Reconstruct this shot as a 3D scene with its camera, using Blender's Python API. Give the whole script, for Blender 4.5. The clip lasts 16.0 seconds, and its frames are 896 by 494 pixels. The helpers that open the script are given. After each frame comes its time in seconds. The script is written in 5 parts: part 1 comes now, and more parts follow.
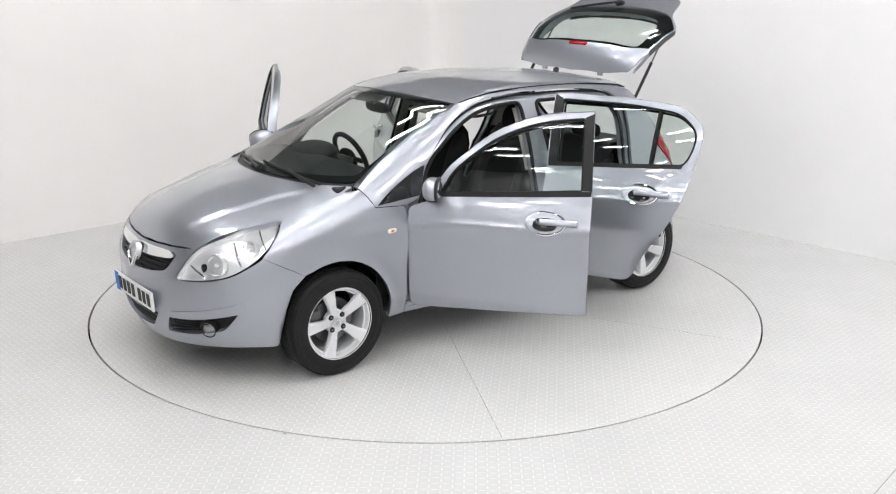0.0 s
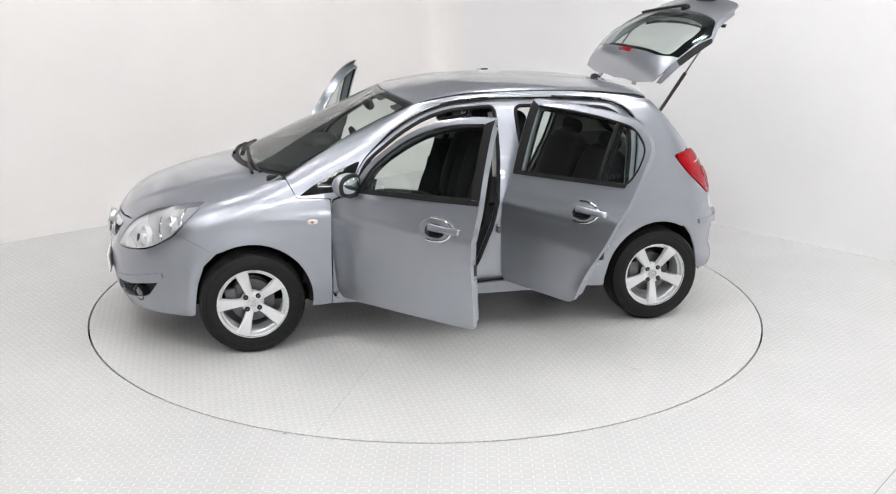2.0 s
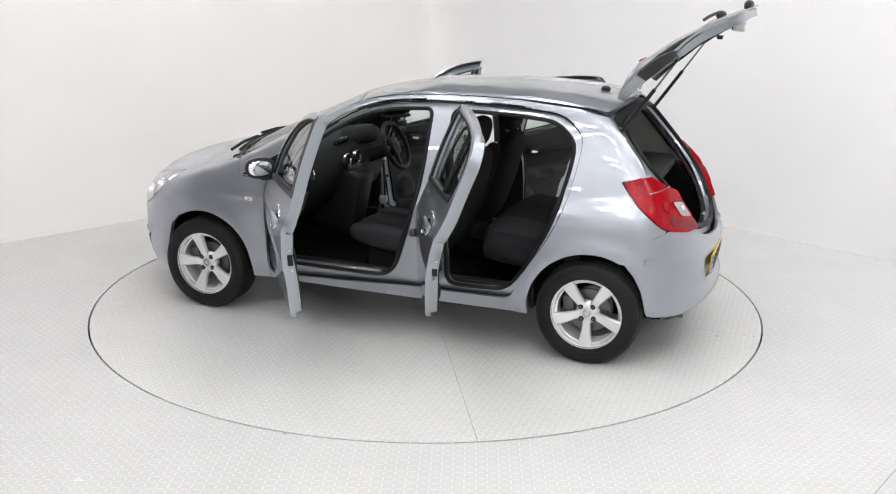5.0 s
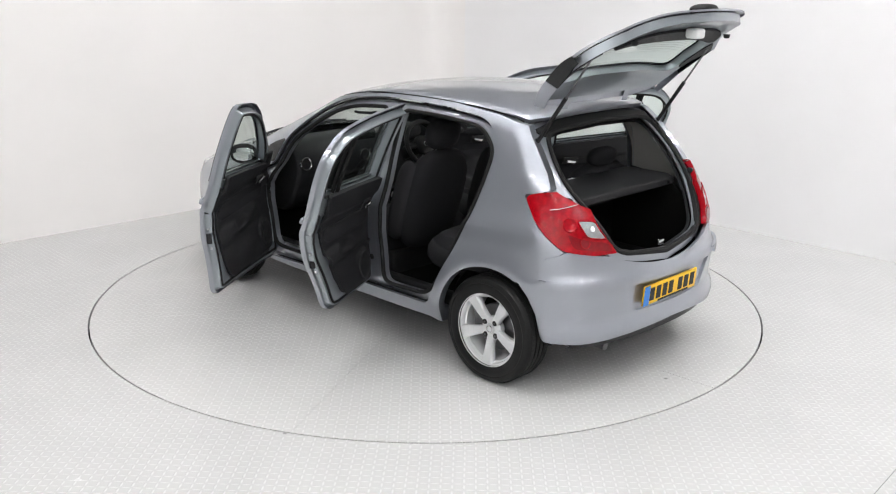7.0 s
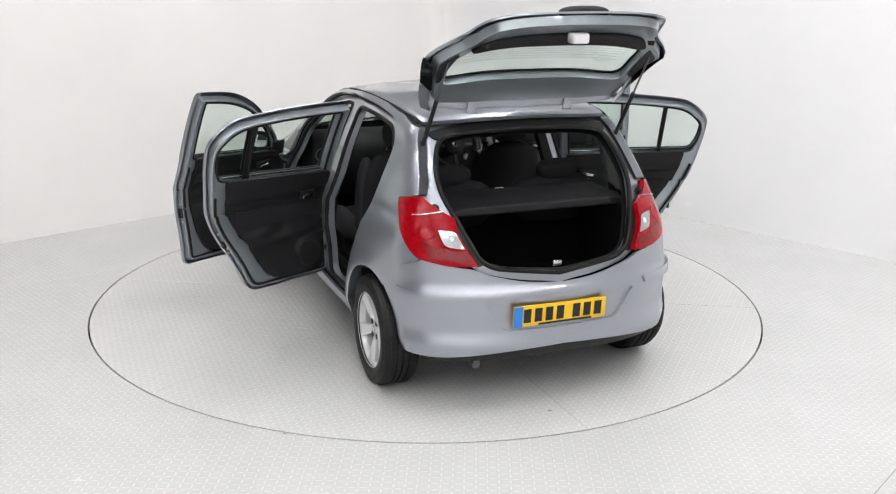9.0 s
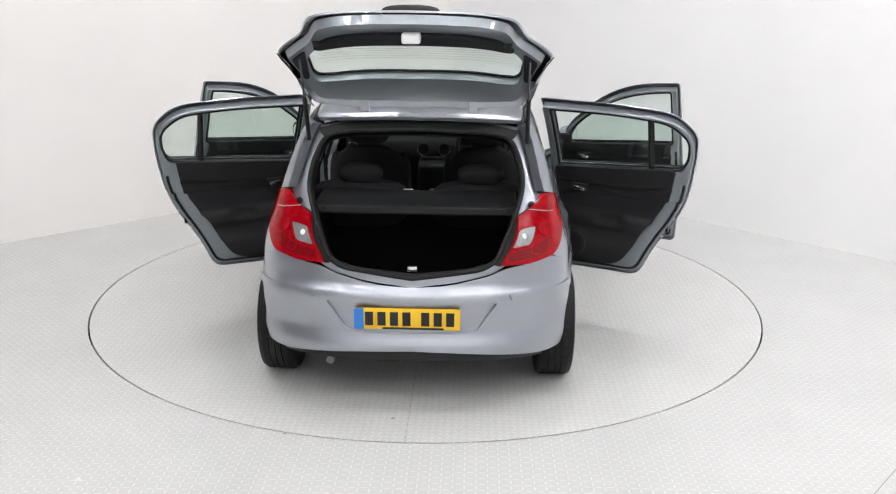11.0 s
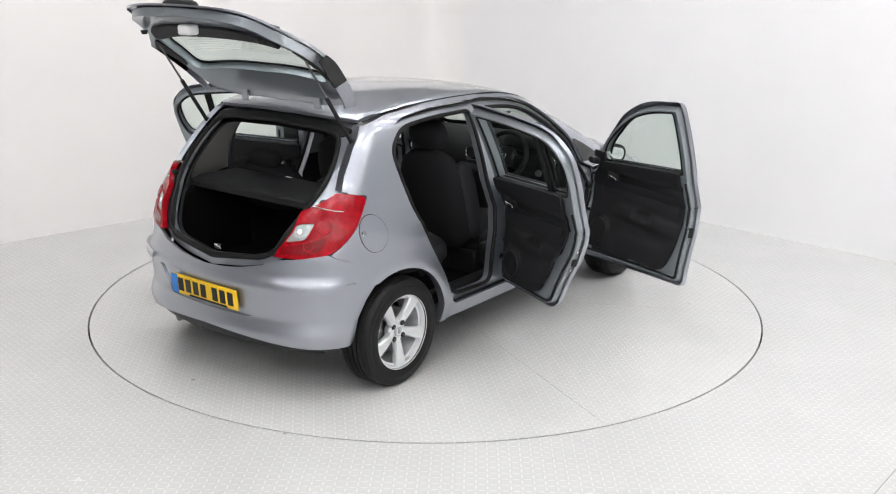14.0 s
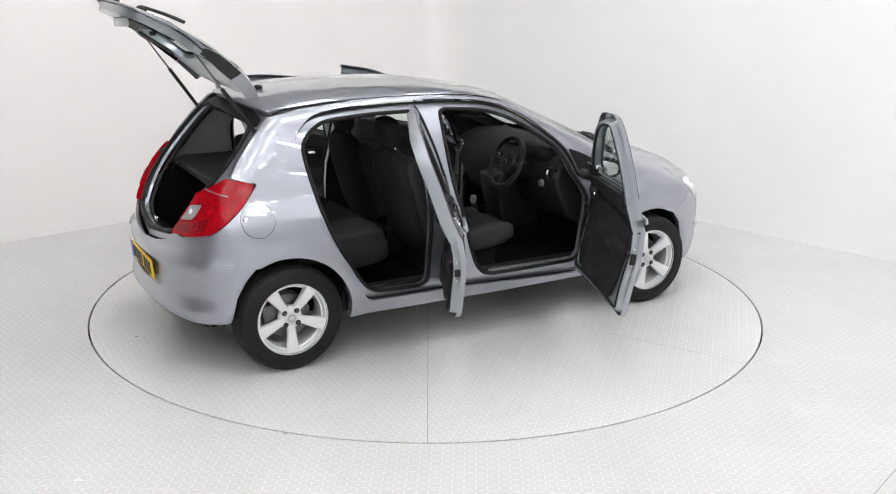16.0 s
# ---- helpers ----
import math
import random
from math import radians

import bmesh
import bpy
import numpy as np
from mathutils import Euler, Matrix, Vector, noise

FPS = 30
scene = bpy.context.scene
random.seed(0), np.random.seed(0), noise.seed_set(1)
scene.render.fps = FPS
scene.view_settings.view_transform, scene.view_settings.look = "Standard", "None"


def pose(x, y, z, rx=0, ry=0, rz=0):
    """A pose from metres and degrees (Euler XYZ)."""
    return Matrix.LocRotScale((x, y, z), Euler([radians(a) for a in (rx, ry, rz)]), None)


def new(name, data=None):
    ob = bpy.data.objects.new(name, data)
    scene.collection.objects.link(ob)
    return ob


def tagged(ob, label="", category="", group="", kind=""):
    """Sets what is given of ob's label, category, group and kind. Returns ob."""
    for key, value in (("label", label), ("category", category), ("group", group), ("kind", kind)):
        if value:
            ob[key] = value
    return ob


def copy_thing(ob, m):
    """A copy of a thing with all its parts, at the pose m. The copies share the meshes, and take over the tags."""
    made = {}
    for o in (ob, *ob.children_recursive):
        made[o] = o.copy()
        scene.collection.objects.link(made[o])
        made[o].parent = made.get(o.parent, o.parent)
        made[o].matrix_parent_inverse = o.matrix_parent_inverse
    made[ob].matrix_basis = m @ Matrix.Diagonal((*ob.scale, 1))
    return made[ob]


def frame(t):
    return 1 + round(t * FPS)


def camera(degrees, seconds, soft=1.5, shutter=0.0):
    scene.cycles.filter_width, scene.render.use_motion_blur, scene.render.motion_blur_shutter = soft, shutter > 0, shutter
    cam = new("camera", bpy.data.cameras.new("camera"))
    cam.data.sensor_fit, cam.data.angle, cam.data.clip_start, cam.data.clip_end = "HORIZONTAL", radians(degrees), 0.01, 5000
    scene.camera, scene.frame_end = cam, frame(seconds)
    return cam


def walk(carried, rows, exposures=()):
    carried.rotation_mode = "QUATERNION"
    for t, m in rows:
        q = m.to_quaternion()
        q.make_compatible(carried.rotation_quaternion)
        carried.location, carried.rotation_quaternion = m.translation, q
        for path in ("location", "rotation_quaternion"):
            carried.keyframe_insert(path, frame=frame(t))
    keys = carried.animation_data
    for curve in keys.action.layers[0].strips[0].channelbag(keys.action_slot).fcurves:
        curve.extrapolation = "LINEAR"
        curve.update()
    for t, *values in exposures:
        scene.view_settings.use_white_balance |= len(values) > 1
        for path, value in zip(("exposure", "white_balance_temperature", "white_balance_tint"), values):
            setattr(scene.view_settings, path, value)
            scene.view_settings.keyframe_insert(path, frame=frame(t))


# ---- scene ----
cam = camera(49.41, 16.0, soft=1.15)
EYE = (pose(0.0591, -6.3659, 2.1631) @ pose(0, 0, 0, 0, 0, -0.6784)
       @ pose(0, 0, 0, 73.9403) @ pose(0, 0, 0, 0, 0, 0.7188))
walk(cam, [(0.0, EYE), (16.0, EYE)], exposures=[(0.0, 0.0), (16.0, 0.0)])

# ---- light: ceiling panels only, see ceiling_light() ----
world = bpy.data.worlds.new("room_air")
world.use_nodes = True
world.node_tree.nodes["Background"].inputs[0].default_value = (0.9, 0.95, 1.0, 1)
world.node_tree.nodes["Background"].inputs[1].default_value = 0.02
scene.world = world
PANEL_GLOW = 78.0


# ---- materials ----
def mat(name, color, rough=0.5, metal=0.0, coat=0.0, grain=0.0, grain_scale=60.0, bump=0.0, bump_scale=200.0, spec=0.5,
        emit=0.0, trans=0.0, ior=1.45, wear=0.0, wear_scale=3.0):
    m = bpy.data.materials.new(name)
    m.use_nodes = True
    nt = m.node_tree
    b = nt.nodes["Principled BSDF"]
    i = b.inputs
    i["Base Color"].default_value = (*color, 1)
    i["Roughness"].default_value = rough
    i["Metallic"].default_value = metal
    i["Coat Weight"].default_value = coat
    i["Coat Roughness"].default_value = 0.03
    i["Specular IOR Level"].default_value = spec
    i["Transmission Weight"].default_value = trans
    i["IOR"].default_value = ior
    if emit:
        i["Emission Color"].default_value = (*color, 1)
        i["Emission Strength"].default_value = emit
    co = nt.nodes.new("ShaderNodeTexCoord")
    if grain or wear:
        last = None
        for amount, scale, detail in ((grain, grain_scale, 3), (wear, wear_scale, 5)):
            if not amount:
                continue
            n = nt.nodes.new("ShaderNodeTexNoise")
            n.inputs["Scale"].default_value = scale
            n.inputs["Detail"].default_value = detail
            nt.links.new(co.outputs["Object"], n.inputs["Vector"])
            r = nt.nodes.new("ShaderNodeMapRange")
            r.inputs[1].default_value, r.inputs[2].default_value = 0.2, 0.8
            r.inputs[3].default_value, r.inputs[4].default_value = 1 - amount, 1 + amount
            nt.links.new(n.outputs[0], r.inputs[0])
            x = nt.nodes.new("ShaderNodeVectorMath")
            x.operation = "SCALE"
            x.inputs[0].default_value = color
            if last:
                nt.links.new(last, x.inputs[0])
            nt.links.new(r.outputs[0], x.inputs["Scale"])
            last = x.outputs[0]
        nt.links.new(last, i["Base Color"])
    if bump:
        n = nt.nodes.new("ShaderNodeTexNoise")
        n.inputs["Scale"].default_value = bump_scale
        n.inputs["Detail"].default_value = 4
        nt.links.new(co.outputs["Object"], n.inputs["Vector"])
        p = nt.nodes.new("ShaderNodeBump")
        p.inputs["Strength"].default_value = bump
        p.inputs["Distance"].default_value = 0.002
        nt.links.new(n.outputs[0], p.inputs["Height"])
        nt.links.new(p.outputs[0], i["Normal"])
    return m


def tread_plate(name, color, turn=0.0):
    """Painted steel tread plate: short raised bars, turned a quarter from cell to cell, with scuffs."""
    m = mat(name, color, rough=0.26, spec=0.42, grain=0.02, grain_scale=18, wear=0.04, wear_scale=1.6)
    nt = m.node_tree
    N, L = nt.nodes, nt.links
    b = N["Principled BSDF"]

    def math_node(op, a, c=None):
        n = N.new("ShaderNodeMath")
        n.operation = op
        for k, v in enumerate((a, c)):
            if v is None:
                continue
            if isinstance(v, (int, float)):
                n.inputs[k].default_value = v
            else:
                L.new(v, n.inputs[k])
        return n.outputs[0]
    co = N.new("ShaderNodeTexCoord")
    sep = N.new("ShaderNodeSeparateXYZ")
    lay = N.new("ShaderNodeMapping")
    lay.inputs["Rotation"].default_value = (0, 0, radians(turn))
    L.new(co.outputs["Object"], lay.inputs[0])
    L.new(lay.outputs[0], sep.inputs[0])
    u = math_node("MULTIPLY", sep.outputs[0], 1 / 0.036)
    v = math_node("MULTIPLY", sep.outputs[1], 1 / 0.036)
    cu, cv = math_node("FLOOR", u), math_node("FLOOR", v)
    fu = math_node("SUBTRACT", math_node("SUBTRACT", u, cu), 0.5)
    fv = math_node("SUBTRACT", math_node("SUBTRACT", v, cv), 0.5)
    par = math_node("FLOORED_MODULO", math_node("ADD", cu, cv), 2.0)
    sg = math_node("SUBTRACT", math_node("MULTIPLY", par, 2.0), 1.0)
    a = math_node("ADD", fu, math_node("MULTIPLY", fv, sg))
    c = math_node("SUBTRACT", fu, math_node("MULTIPLY", fv, sg))
    d = math_node("ADD", math_node("POWER", math_node("MULTIPLY", a, 1.25), 2.0), math_node("POWER", math_node("MULTIPLY", c, 4.2), 2.0))
    h = math_node("MAXIMUM", math_node("SUBTRACT", 1.0, math_node("SQRT", d)), 0.0)
    h2 = math_node("POWER", h, 0.6)
    bp = N.new("ShaderNodeBump")
    bp.inputs["Strength"].default_value = 0.55
    bp.inputs["Distance"].default_value = 0.0022
    L.new(h2, bp.inputs["Height"])
    L.new(bp.outputs[0], b.inputs["Normal"])
    # the raised bars' highlight is put into the colour, paler than the ground between
    src = b.inputs["Base Color"].links[0].from_socket
    bar_light = N.new("ShaderNodeVectorMath")
    bar_light.operation = "SCALE"
    L.new(src, bar_light.inputs[0])
    L.new(math_node("ADD", math_node("MULTIPLY", h2, 0.20), 0.945), bar_light.inputs["Scale"])
    # scattered specks of dirt and chipped paint
    vo = N.new("ShaderNodeTexVoronoi")
    vo.inputs["Scale"].default_value = 3.1
    L.new(co.outputs["Object"], vo.inputs["Vector"])
    vary = N.new("ShaderNodeSeparateColor")
    L.new(vo.outputs["Color"], vary.inputs[0])
    spot = math_node("LESS_THAN", vo.outputs["Distance"], math_node("MULTIPLY", math_node("POWER", vary.outputs[0], 3.0), 0.035))
    dirt = N.new("ShaderNodeVectorMath")
    dirt.operation = "SCALE"
    L.new(bar_light.outputs[0], dirt.inputs[0])
    L.new(math_node("SUBTRACT", 1.0, math_node("MULTIPLY", spot, 0.45)), dirt.inputs["Scale"])
    L.new(dirt.outputs[0], b.inputs["Base Color"])
    n = N.new("ShaderNodeTexNoise")
    n.inputs["Scale"].default_value = 2.2
    n.inputs["Detail"].default_value = 6
    L.new(co.outputs["Object"], n.inputs["Vector"])
    r = N.new("ShaderNodeMapRange")
    r.inputs[3].default_value, r.inputs[4].default_value = 0.20, 0.30
    L.new(n.outputs[0], r.inputs[0])
    L.new(r.outputs[0], b.inputs["Roughness"])
    return m


def metallic_paint():
    """Silver blue-grey car paint: fine flake under a clear coat."""
    m = mat("silver_paint", (0.33, 0.36, 0.42), rough=0.38, metal=0.82, coat=1.0, spec=0.5)
    nt = m.node_tree
    b = nt.nodes["Principled BSDF"]
    co = nt.nodes.new("ShaderNodeTexCoord")
    v = nt.nodes.new("ShaderNodeTexVoronoi")
    v.inputs["Scale"].default_value = 900
    nt.links.new(co.outputs["Object"], v.inputs["Vector"])
    r = nt.nodes.new("ShaderNodeMix")
    r.data_type = "RGBA"
    r.inputs[6].default_value = (0.325, 0.345, 0.385, 1)
    r.inputs[7].default_value = (0.405, 0.425, 0.47, 1)
    nt.links.new(v.outputs["Color"], r.inputs[0])
    nt.links.new(r.outputs[2], b.inputs["Base Color"])
    b.inputs["Coat Roughness"].default_value = 0.015
    b.inputs["Coat IOR"].default_value = 1.65
    return m


def glass_mat(name, tint, clear):
    """Thin automotive glass: tinted see-through with a sharp surface reflection."""
    m = bpy.data.materials.new(name)
    m.use_nodes = True
    nt = m.node_tree
    nt.nodes.clear()
    out = nt.nodes.new("ShaderNodeOutputMaterial")
    t = nt.nodes.new("ShaderNodeBsdfTransparent")
    t.inputs[0].default_value = (*tint, 1)
    g = nt.nodes.new("ShaderNodeBsdfGlossy")
    g.inputs["Roughness"].default_value = 0.01
    f = nt.nodes.new("ShaderNodeLayerWeight")
    f.inputs[0].default_value = 0.5
    w = nt.nodes.new("ShaderNodeMath")
    w.operation = "POWER"
    w.inputs[1].default_value = 4.0
    nt.links.new(f.outputs["Facing"], w.inputs[0])
    k = nt.nodes.new("ShaderNodeMath")
    k.operation = "MULTIPLY_ADD"
    k.inputs[1].default_value, k.inputs[2].default_value = 0.85, 0.06 + clear
    nt.links.new(w.outputs[0], k.inputs[0])
    x = nt.nodes.new("ShaderNodeMixShader")
    nt.links.new(k.outputs[0], x.inputs[0])
    nt.links.new(t.outputs[0], x.inputs[1])
    nt.links.new(g.outputs[0], x.inputs[2])
    nt.links.new(x.outputs[0], out.inputs[0])
    return m


SOUTHWALL = mat("pale_wall_paint", (0.72, 0.72, 0.72), rough=0.8, grain=0.02, grain_scale=2.0)
WESTWALL = mat("dark_wall_paint", (0.05, 0.05, 0.055), rough=0.8, grain=0.02, grain_scale=2.0)
# the two north walls are tinted apart so their corner shows
EASTWALL = mat("cool_white_wall", (0.795, 0.79, 0.795), rough=0.75, grain=0.012, grain_scale=2.0, bump=0.05, bump_scale=90, wear=0.02, wear_scale=0.5)
WALL = mat("white_wall_paint", (0.80, 0.78, 0.765), rough=0.75, grain=0.012, grain_scale=2.0, bump=0.05, bump_scale=90, wear=0.02, wear_scale=0.5)
BACKWALL = mat("grey_wall_paint", (0.12, 0.12, 0.12), rough=0.8, grain=0.02, grain_scale=2.0)
CEIL = mat("ceiling_paint", (0.07, 0.065, 0.06), rough=0.9, grain=0.02)
PLATE_FLOOR = tread_plate("painted_tread_plate", (0.56, 0.56, 0.555), -42.9)
DISC_FLOOR = tread_plate("turntable_tread_plate", (0.585, 0.585, 0.577))
PIT = mat("dark_pit", (0.012, 0.012, 0.012), rough=0.9, spec=0.1)
PAINT = metallic_paint()
# inner shells and frames, a little darker than the outer paint
INNERPAINT = mat("inner_paint", (0.33, 0.365, 0.39), rough=0.33, metal=0.65, coat=0.6, spec=0.5, grain=0.06, grain_scale=300)
GLASS = glass_mat("green_tinted_glass", (0.80, 0.88, 0.84), 0.02)
DARKGLASS = mat("black_glass", (0.012, 0.013, 0.014), rough=0.06, spec=0.6)
BLACK = mat("black_plastic", (0.012, 0.012, 0.013), rough=0.45, spec=0.35, bump=0.2, bump_scale=700)
RUBBER = mat("black_rubber", (0.009, 0.009, 0.009), rough=0.6, spec=0.3)
TYRE = mat("tyre_rubber", (0.009, 0.009, 0.009), rough=0.55, spec=0.3, grain=0.2, grain_scale=30, bump=0.15, bump_scale=120)
ALLOY = mat("silver_alloy", (0.72, 0.73, 0.74), rough=0.34, metal=0.35, coat=0.5, grain=0.03, grain_scale=900)
STEEL = mat("dull_steel", (0.16, 0.16, 0.165), rough=0.42, metal=1.0, grain=0.1, grain_scale=40)
CHROME = mat("chrome", (0.85, 0.86, 0.87), rough=0.07, metal=1.0)
SATIN = mat("satin_silver_trim", (0.62, 0.63, 0.65), rough=0.28, metal=0.9)
TRIM = mat("charcoal_trim", (0.0125, 0.0125, 0.0140), rough=0.6, spec=0.3, bump=0.35, bump_scale=500, grain=0.08, grain_scale=200)
CLOTH = mat("charcoal_seat_cloth", (0.018, 0.018, 0.020), rough=0.9, spec=0.2, bump=0.6, bump_scale=900, grain=0.25, grain_scale=600)
CLOTH2 = mat("dark_grey_seat_cloth", (0.031, 0.031, 0.034), rough=0.9, spec=0.2, bump=0.6, bump_scale=900, grain=0.3, grain_scale=500)
CARPET = mat("black_carpet", (0.004, 0.004, 0.004), rough=0.95, spec=0.1, bump=0.8, bump_scale=600, grain=0.3, grain_scale=700)
LINING = mat("grey_pillar_lining", (0.30, 0.295, 0.28), rough=0.8, bump=0.1, bump_scale=400, grain=0.03, grain_scale=300)
HEADLINER = mat("grey_headlining", (0.33, 0.325, 0.31), rough=0.95, bump=0.3, bump_scale=600, grain=0.04, grain_scale=400)
REDLENS = mat("red_lens", (0.31, 0.002, 0.007), rough=0.12, coat=0.1, grain=0.4, grain_scale=45, spec=0.25, bump=0.25, bump_scale=120)
LAMPGLASS = mat("reversing_lamp_glass", (0.42, 0.42, 0.43), rough=0.14, metal=0.6, bump=0.9, bump_scale=70, grain=0.2, grain_scale=60)
DARKRED = mat("dark_red_lens", (0.19, 0.002, 0.006), rough=0.2, coat=0.15, grain=0.2, grain_scale=60, bump=0.4, bump_scale=110)
CLEARLENS = glass_mat("clear_lens", (0.95, 0.96, 0.97), 0.05)
WHITELENS = mat("frosted_white_lens", (0.72, 0.72, 0.72), rough=0.15, coat=1.0, grain=0.12, grain_scale=120)
REFLECTOR = mat("lamp_reflector", (0.95, 0.95, 0.95), rough=0.16, metal=0.6, bump=0.9, bump_scale=38)
FOGGLASS = mat("fog_lamp_glass", (0.25, 0.25, 0.26), rough=0.12, metal=0.8)
AMBER = mat("amber_bulb", (0.7, 0.25, 0.05), rough=0.2)
YELLOW = mat("yellow_plate", (0.85, 0.52, 0.02), rough=0.4, grain=0.03)
WHITEPLATE = mat("white_plate", (0.8, 0.8, 0.8), rough=0.35)
BLUE = mat("blue_band", (0.03, 0.2, 0.62), rough=0.4)
INK = mat("black_ink", (0.01, 0.01, 0.01), rough=0.5)
SILVERFOIL = mat("white_label", (0.8, 0.8, 0.8), rough=0.4)
GLOW = mat("lamp_diffuser", (0.985, 0.975, 0.98), rough=0.5, emit=PANEL_GLOW)
LAMPFRAME = mat("white_lamp_frame", (0.75, 0.75, 0.75), rough=0.4)
MIRROR = mat("mirror_glass", (0.85, 0.87, 0.88), rough=0.01, metal=1.0)


# ---- mesh helpers ----
def part(name, data, material, parent=None, label="", smooth=True, bevel=0.0):
    """Links a bmesh or a mesh as one object under its thing or part."""
    if isinstance(data, bmesh.types.BMesh):
        me = bpy.data.meshes.new(name)
        bmesh.ops.recalc_face_normals(data, faces=data.faces[:])
        data.to_mesh(me)
        data.free()
        if smooth:
            me.shade_smooth()
            me.set_sharp_from_angle(angle=radians(38))
    else:
        me = data
    if not me.materials:
        me.materials.append(material)
    ob = new(name, me)
    if parent:
        ob.parent = parent
    if label:
        tagged(ob, label)
    if bevel:
        mod = ob.modifiers.new("bevel", "BEVEL")
        mod.width, mod.segments, mod.limit_method, mod.angle_limit = bevel, 2, "ANGLE", radians(40)
    return ob


def bm_box(sx, sy, sz, at=(0, 0, 0), rot=(0, 0, 0), taper=1.0, bev=0.0, bm=None):
    """A box, its top scaled by taper, with rounded edges."""
    bm = bm or bmesh.new()
    r = bmesh.ops.create_cube(bm, size=1, matrix=Matrix.Diagonal((sx, sy, sz, 1)))
    vs = r["verts"]
    for v in vs:
        if v.co.z > 0:
            v.co.x *= taper
            v.co.y *= taper
    if bev:
        es = list({e for v in vs for e in v.link_edges})
        q = bmesh.ops.bevel(bm, geom=es, offset=bev, segments=3, profile=0.5, affect="EDGES")
        vs = list({v for f in q["faces"] for v in f.verts} | {v for v in vs if v.is_valid})
    bmesh.ops.transform(bm, matrix=pose(*at, *rot), verts=vs)
    return bm


def bm_lathe(prof, n=48, axis="y", bm=None, at=(0, 0, 0)):
    """Turns a profile of (radius, height) round an axis through at."""
    bm = bm or bmesh.new()
    rings = []
    for r, h in prof:
        ring = []
        for k in range(n):
            a = 2 * math.pi * k / n
            c, s = r * math.cos(a), r * math.sin(a)
            co = (c, h, s) if axis == "y" else ((c, s, h) if axis == "z" else (h, c, s))
            ring.append(bm.verts.new(Vector(co) + Vector(at)))
        rings.append(ring)
    for a, b in zip(rings, rings[1:]):
        for k in range(n):
            bm.faces.new((a[k], a[(k + 1) % n], b[(k + 1) % n], b[k]))
    return bm


def bm_tube(pts, r, n=10, closed=False, bm=None, flat=1.0):
    """A round bar along points; flat squeezes it across."""
    bm = bm or bmesh.new()
    pts = [Vector(p) for p in pts]
    rings = []
    m = len(pts)
    for k, p in enumerate(pts):
        a = pts[(k - 1) % m] if (closed or k > 0) else p
        b = pts[(k + 1) % m] if (closed or k < m - 1) else p
        d = (b - a).normalized()
        side = d.cross(Vector((0, 0, 1)))
        if side.length < 1e-3:
            side = d.cross(Vector((1, 0, 0)))
        side.normalize()
        up = side.cross(d)
        rings.append([bm.verts.new(p + side * (r * math.cos(2 * math.pi * j / n)) + up * (r * flat * math.sin(2 * math.pi * j / n))) for j in range(n)])
    for k in range(m if closed else m - 1):
        a, b = rings[k], rings[(k + 1) % m]
        for j in range(n):
            bm.faces.new((a[j], a[(j + 1) % n], b[(j + 1) % n], b[j]))
    if not closed:
        bm.faces.new(rings[0])
        bm.faces.new(rings[-1])
    return bm


def fillet(pts, step=0.022):
    """A closed outline from corners (u, v, radius): corners rounded, long edges divided."""
    n = len(pts)
    out = []
    for k in range(n):
        p = np.array(pts[k][:2], float)
        r = pts[k][2] if len(pts[k]) > 2 else 0.0
        a, b = np.array(pts[k - 1][:2], float), np.array(pts[(k + 1) % n][:2], float)
        da, db = a - p, b - p
        la, lb = np.hypot(*da), np.hypot(*db)
        if r <= 0:
            out.append(p)
            continue
        da, db = da / la, db / lb
        cosang = np.clip(da @ db, -1, 1)
        half = math.acos(cosang) / 2
        cut = min(r, 0.48 * la, 0.48 * lb)
        q0, q1 = p + da * cut, p + db * cut
        m = max(4, int((math.pi - 2 * half) / 0.15) + 1)
        for j in range(m + 1):
            t = j / m
            out.append((1 - t) ** 2 * q0 + 2 * t * (1 - t) * p + t * t * q1)
    dense = []
    for k in range(len(out)):
        a, b = out[k], out[(k + 1) % len(out)]
        m = max(1, int(math.ceil(np.hypot(*(b - a)) / step)))
        for j in range(m):
            dense.append(a + (b - a) * j / m)
    keep = [dense[0]]
    for q in dense[1:]:
        if np.hypot(*(q - keep[-1])) > 1e-4:
            keep.append(q)
    return np.array(keep)


def arc(cx, cz, r, a0, a1, n=16):
    return [(cx + r * math.cos(radians(a0 + (a1 - a0) * k / n)), cz + r * math.sin(radians(a0 + (a1 - a0) * k / n))) for k in range(n + 1)]


def inside(poly, p):
    """Which of the points p lie in the outline."""
    x, y = p[:, 0], p[:, 1]
    res = np.zeros(len(p), bool)
    a = poly
    b = np.roll(poly, -1, 0)
    for (x0, y0), (x1, y1) in zip(a, b):
        if y0 == y1:
            continue
        hitm = ((y0 > y) != (y1 > y)) & (x < (x1 - x0) * (y - y0) / (y1 - y0) + x0)
        res ^= hitm
    return res


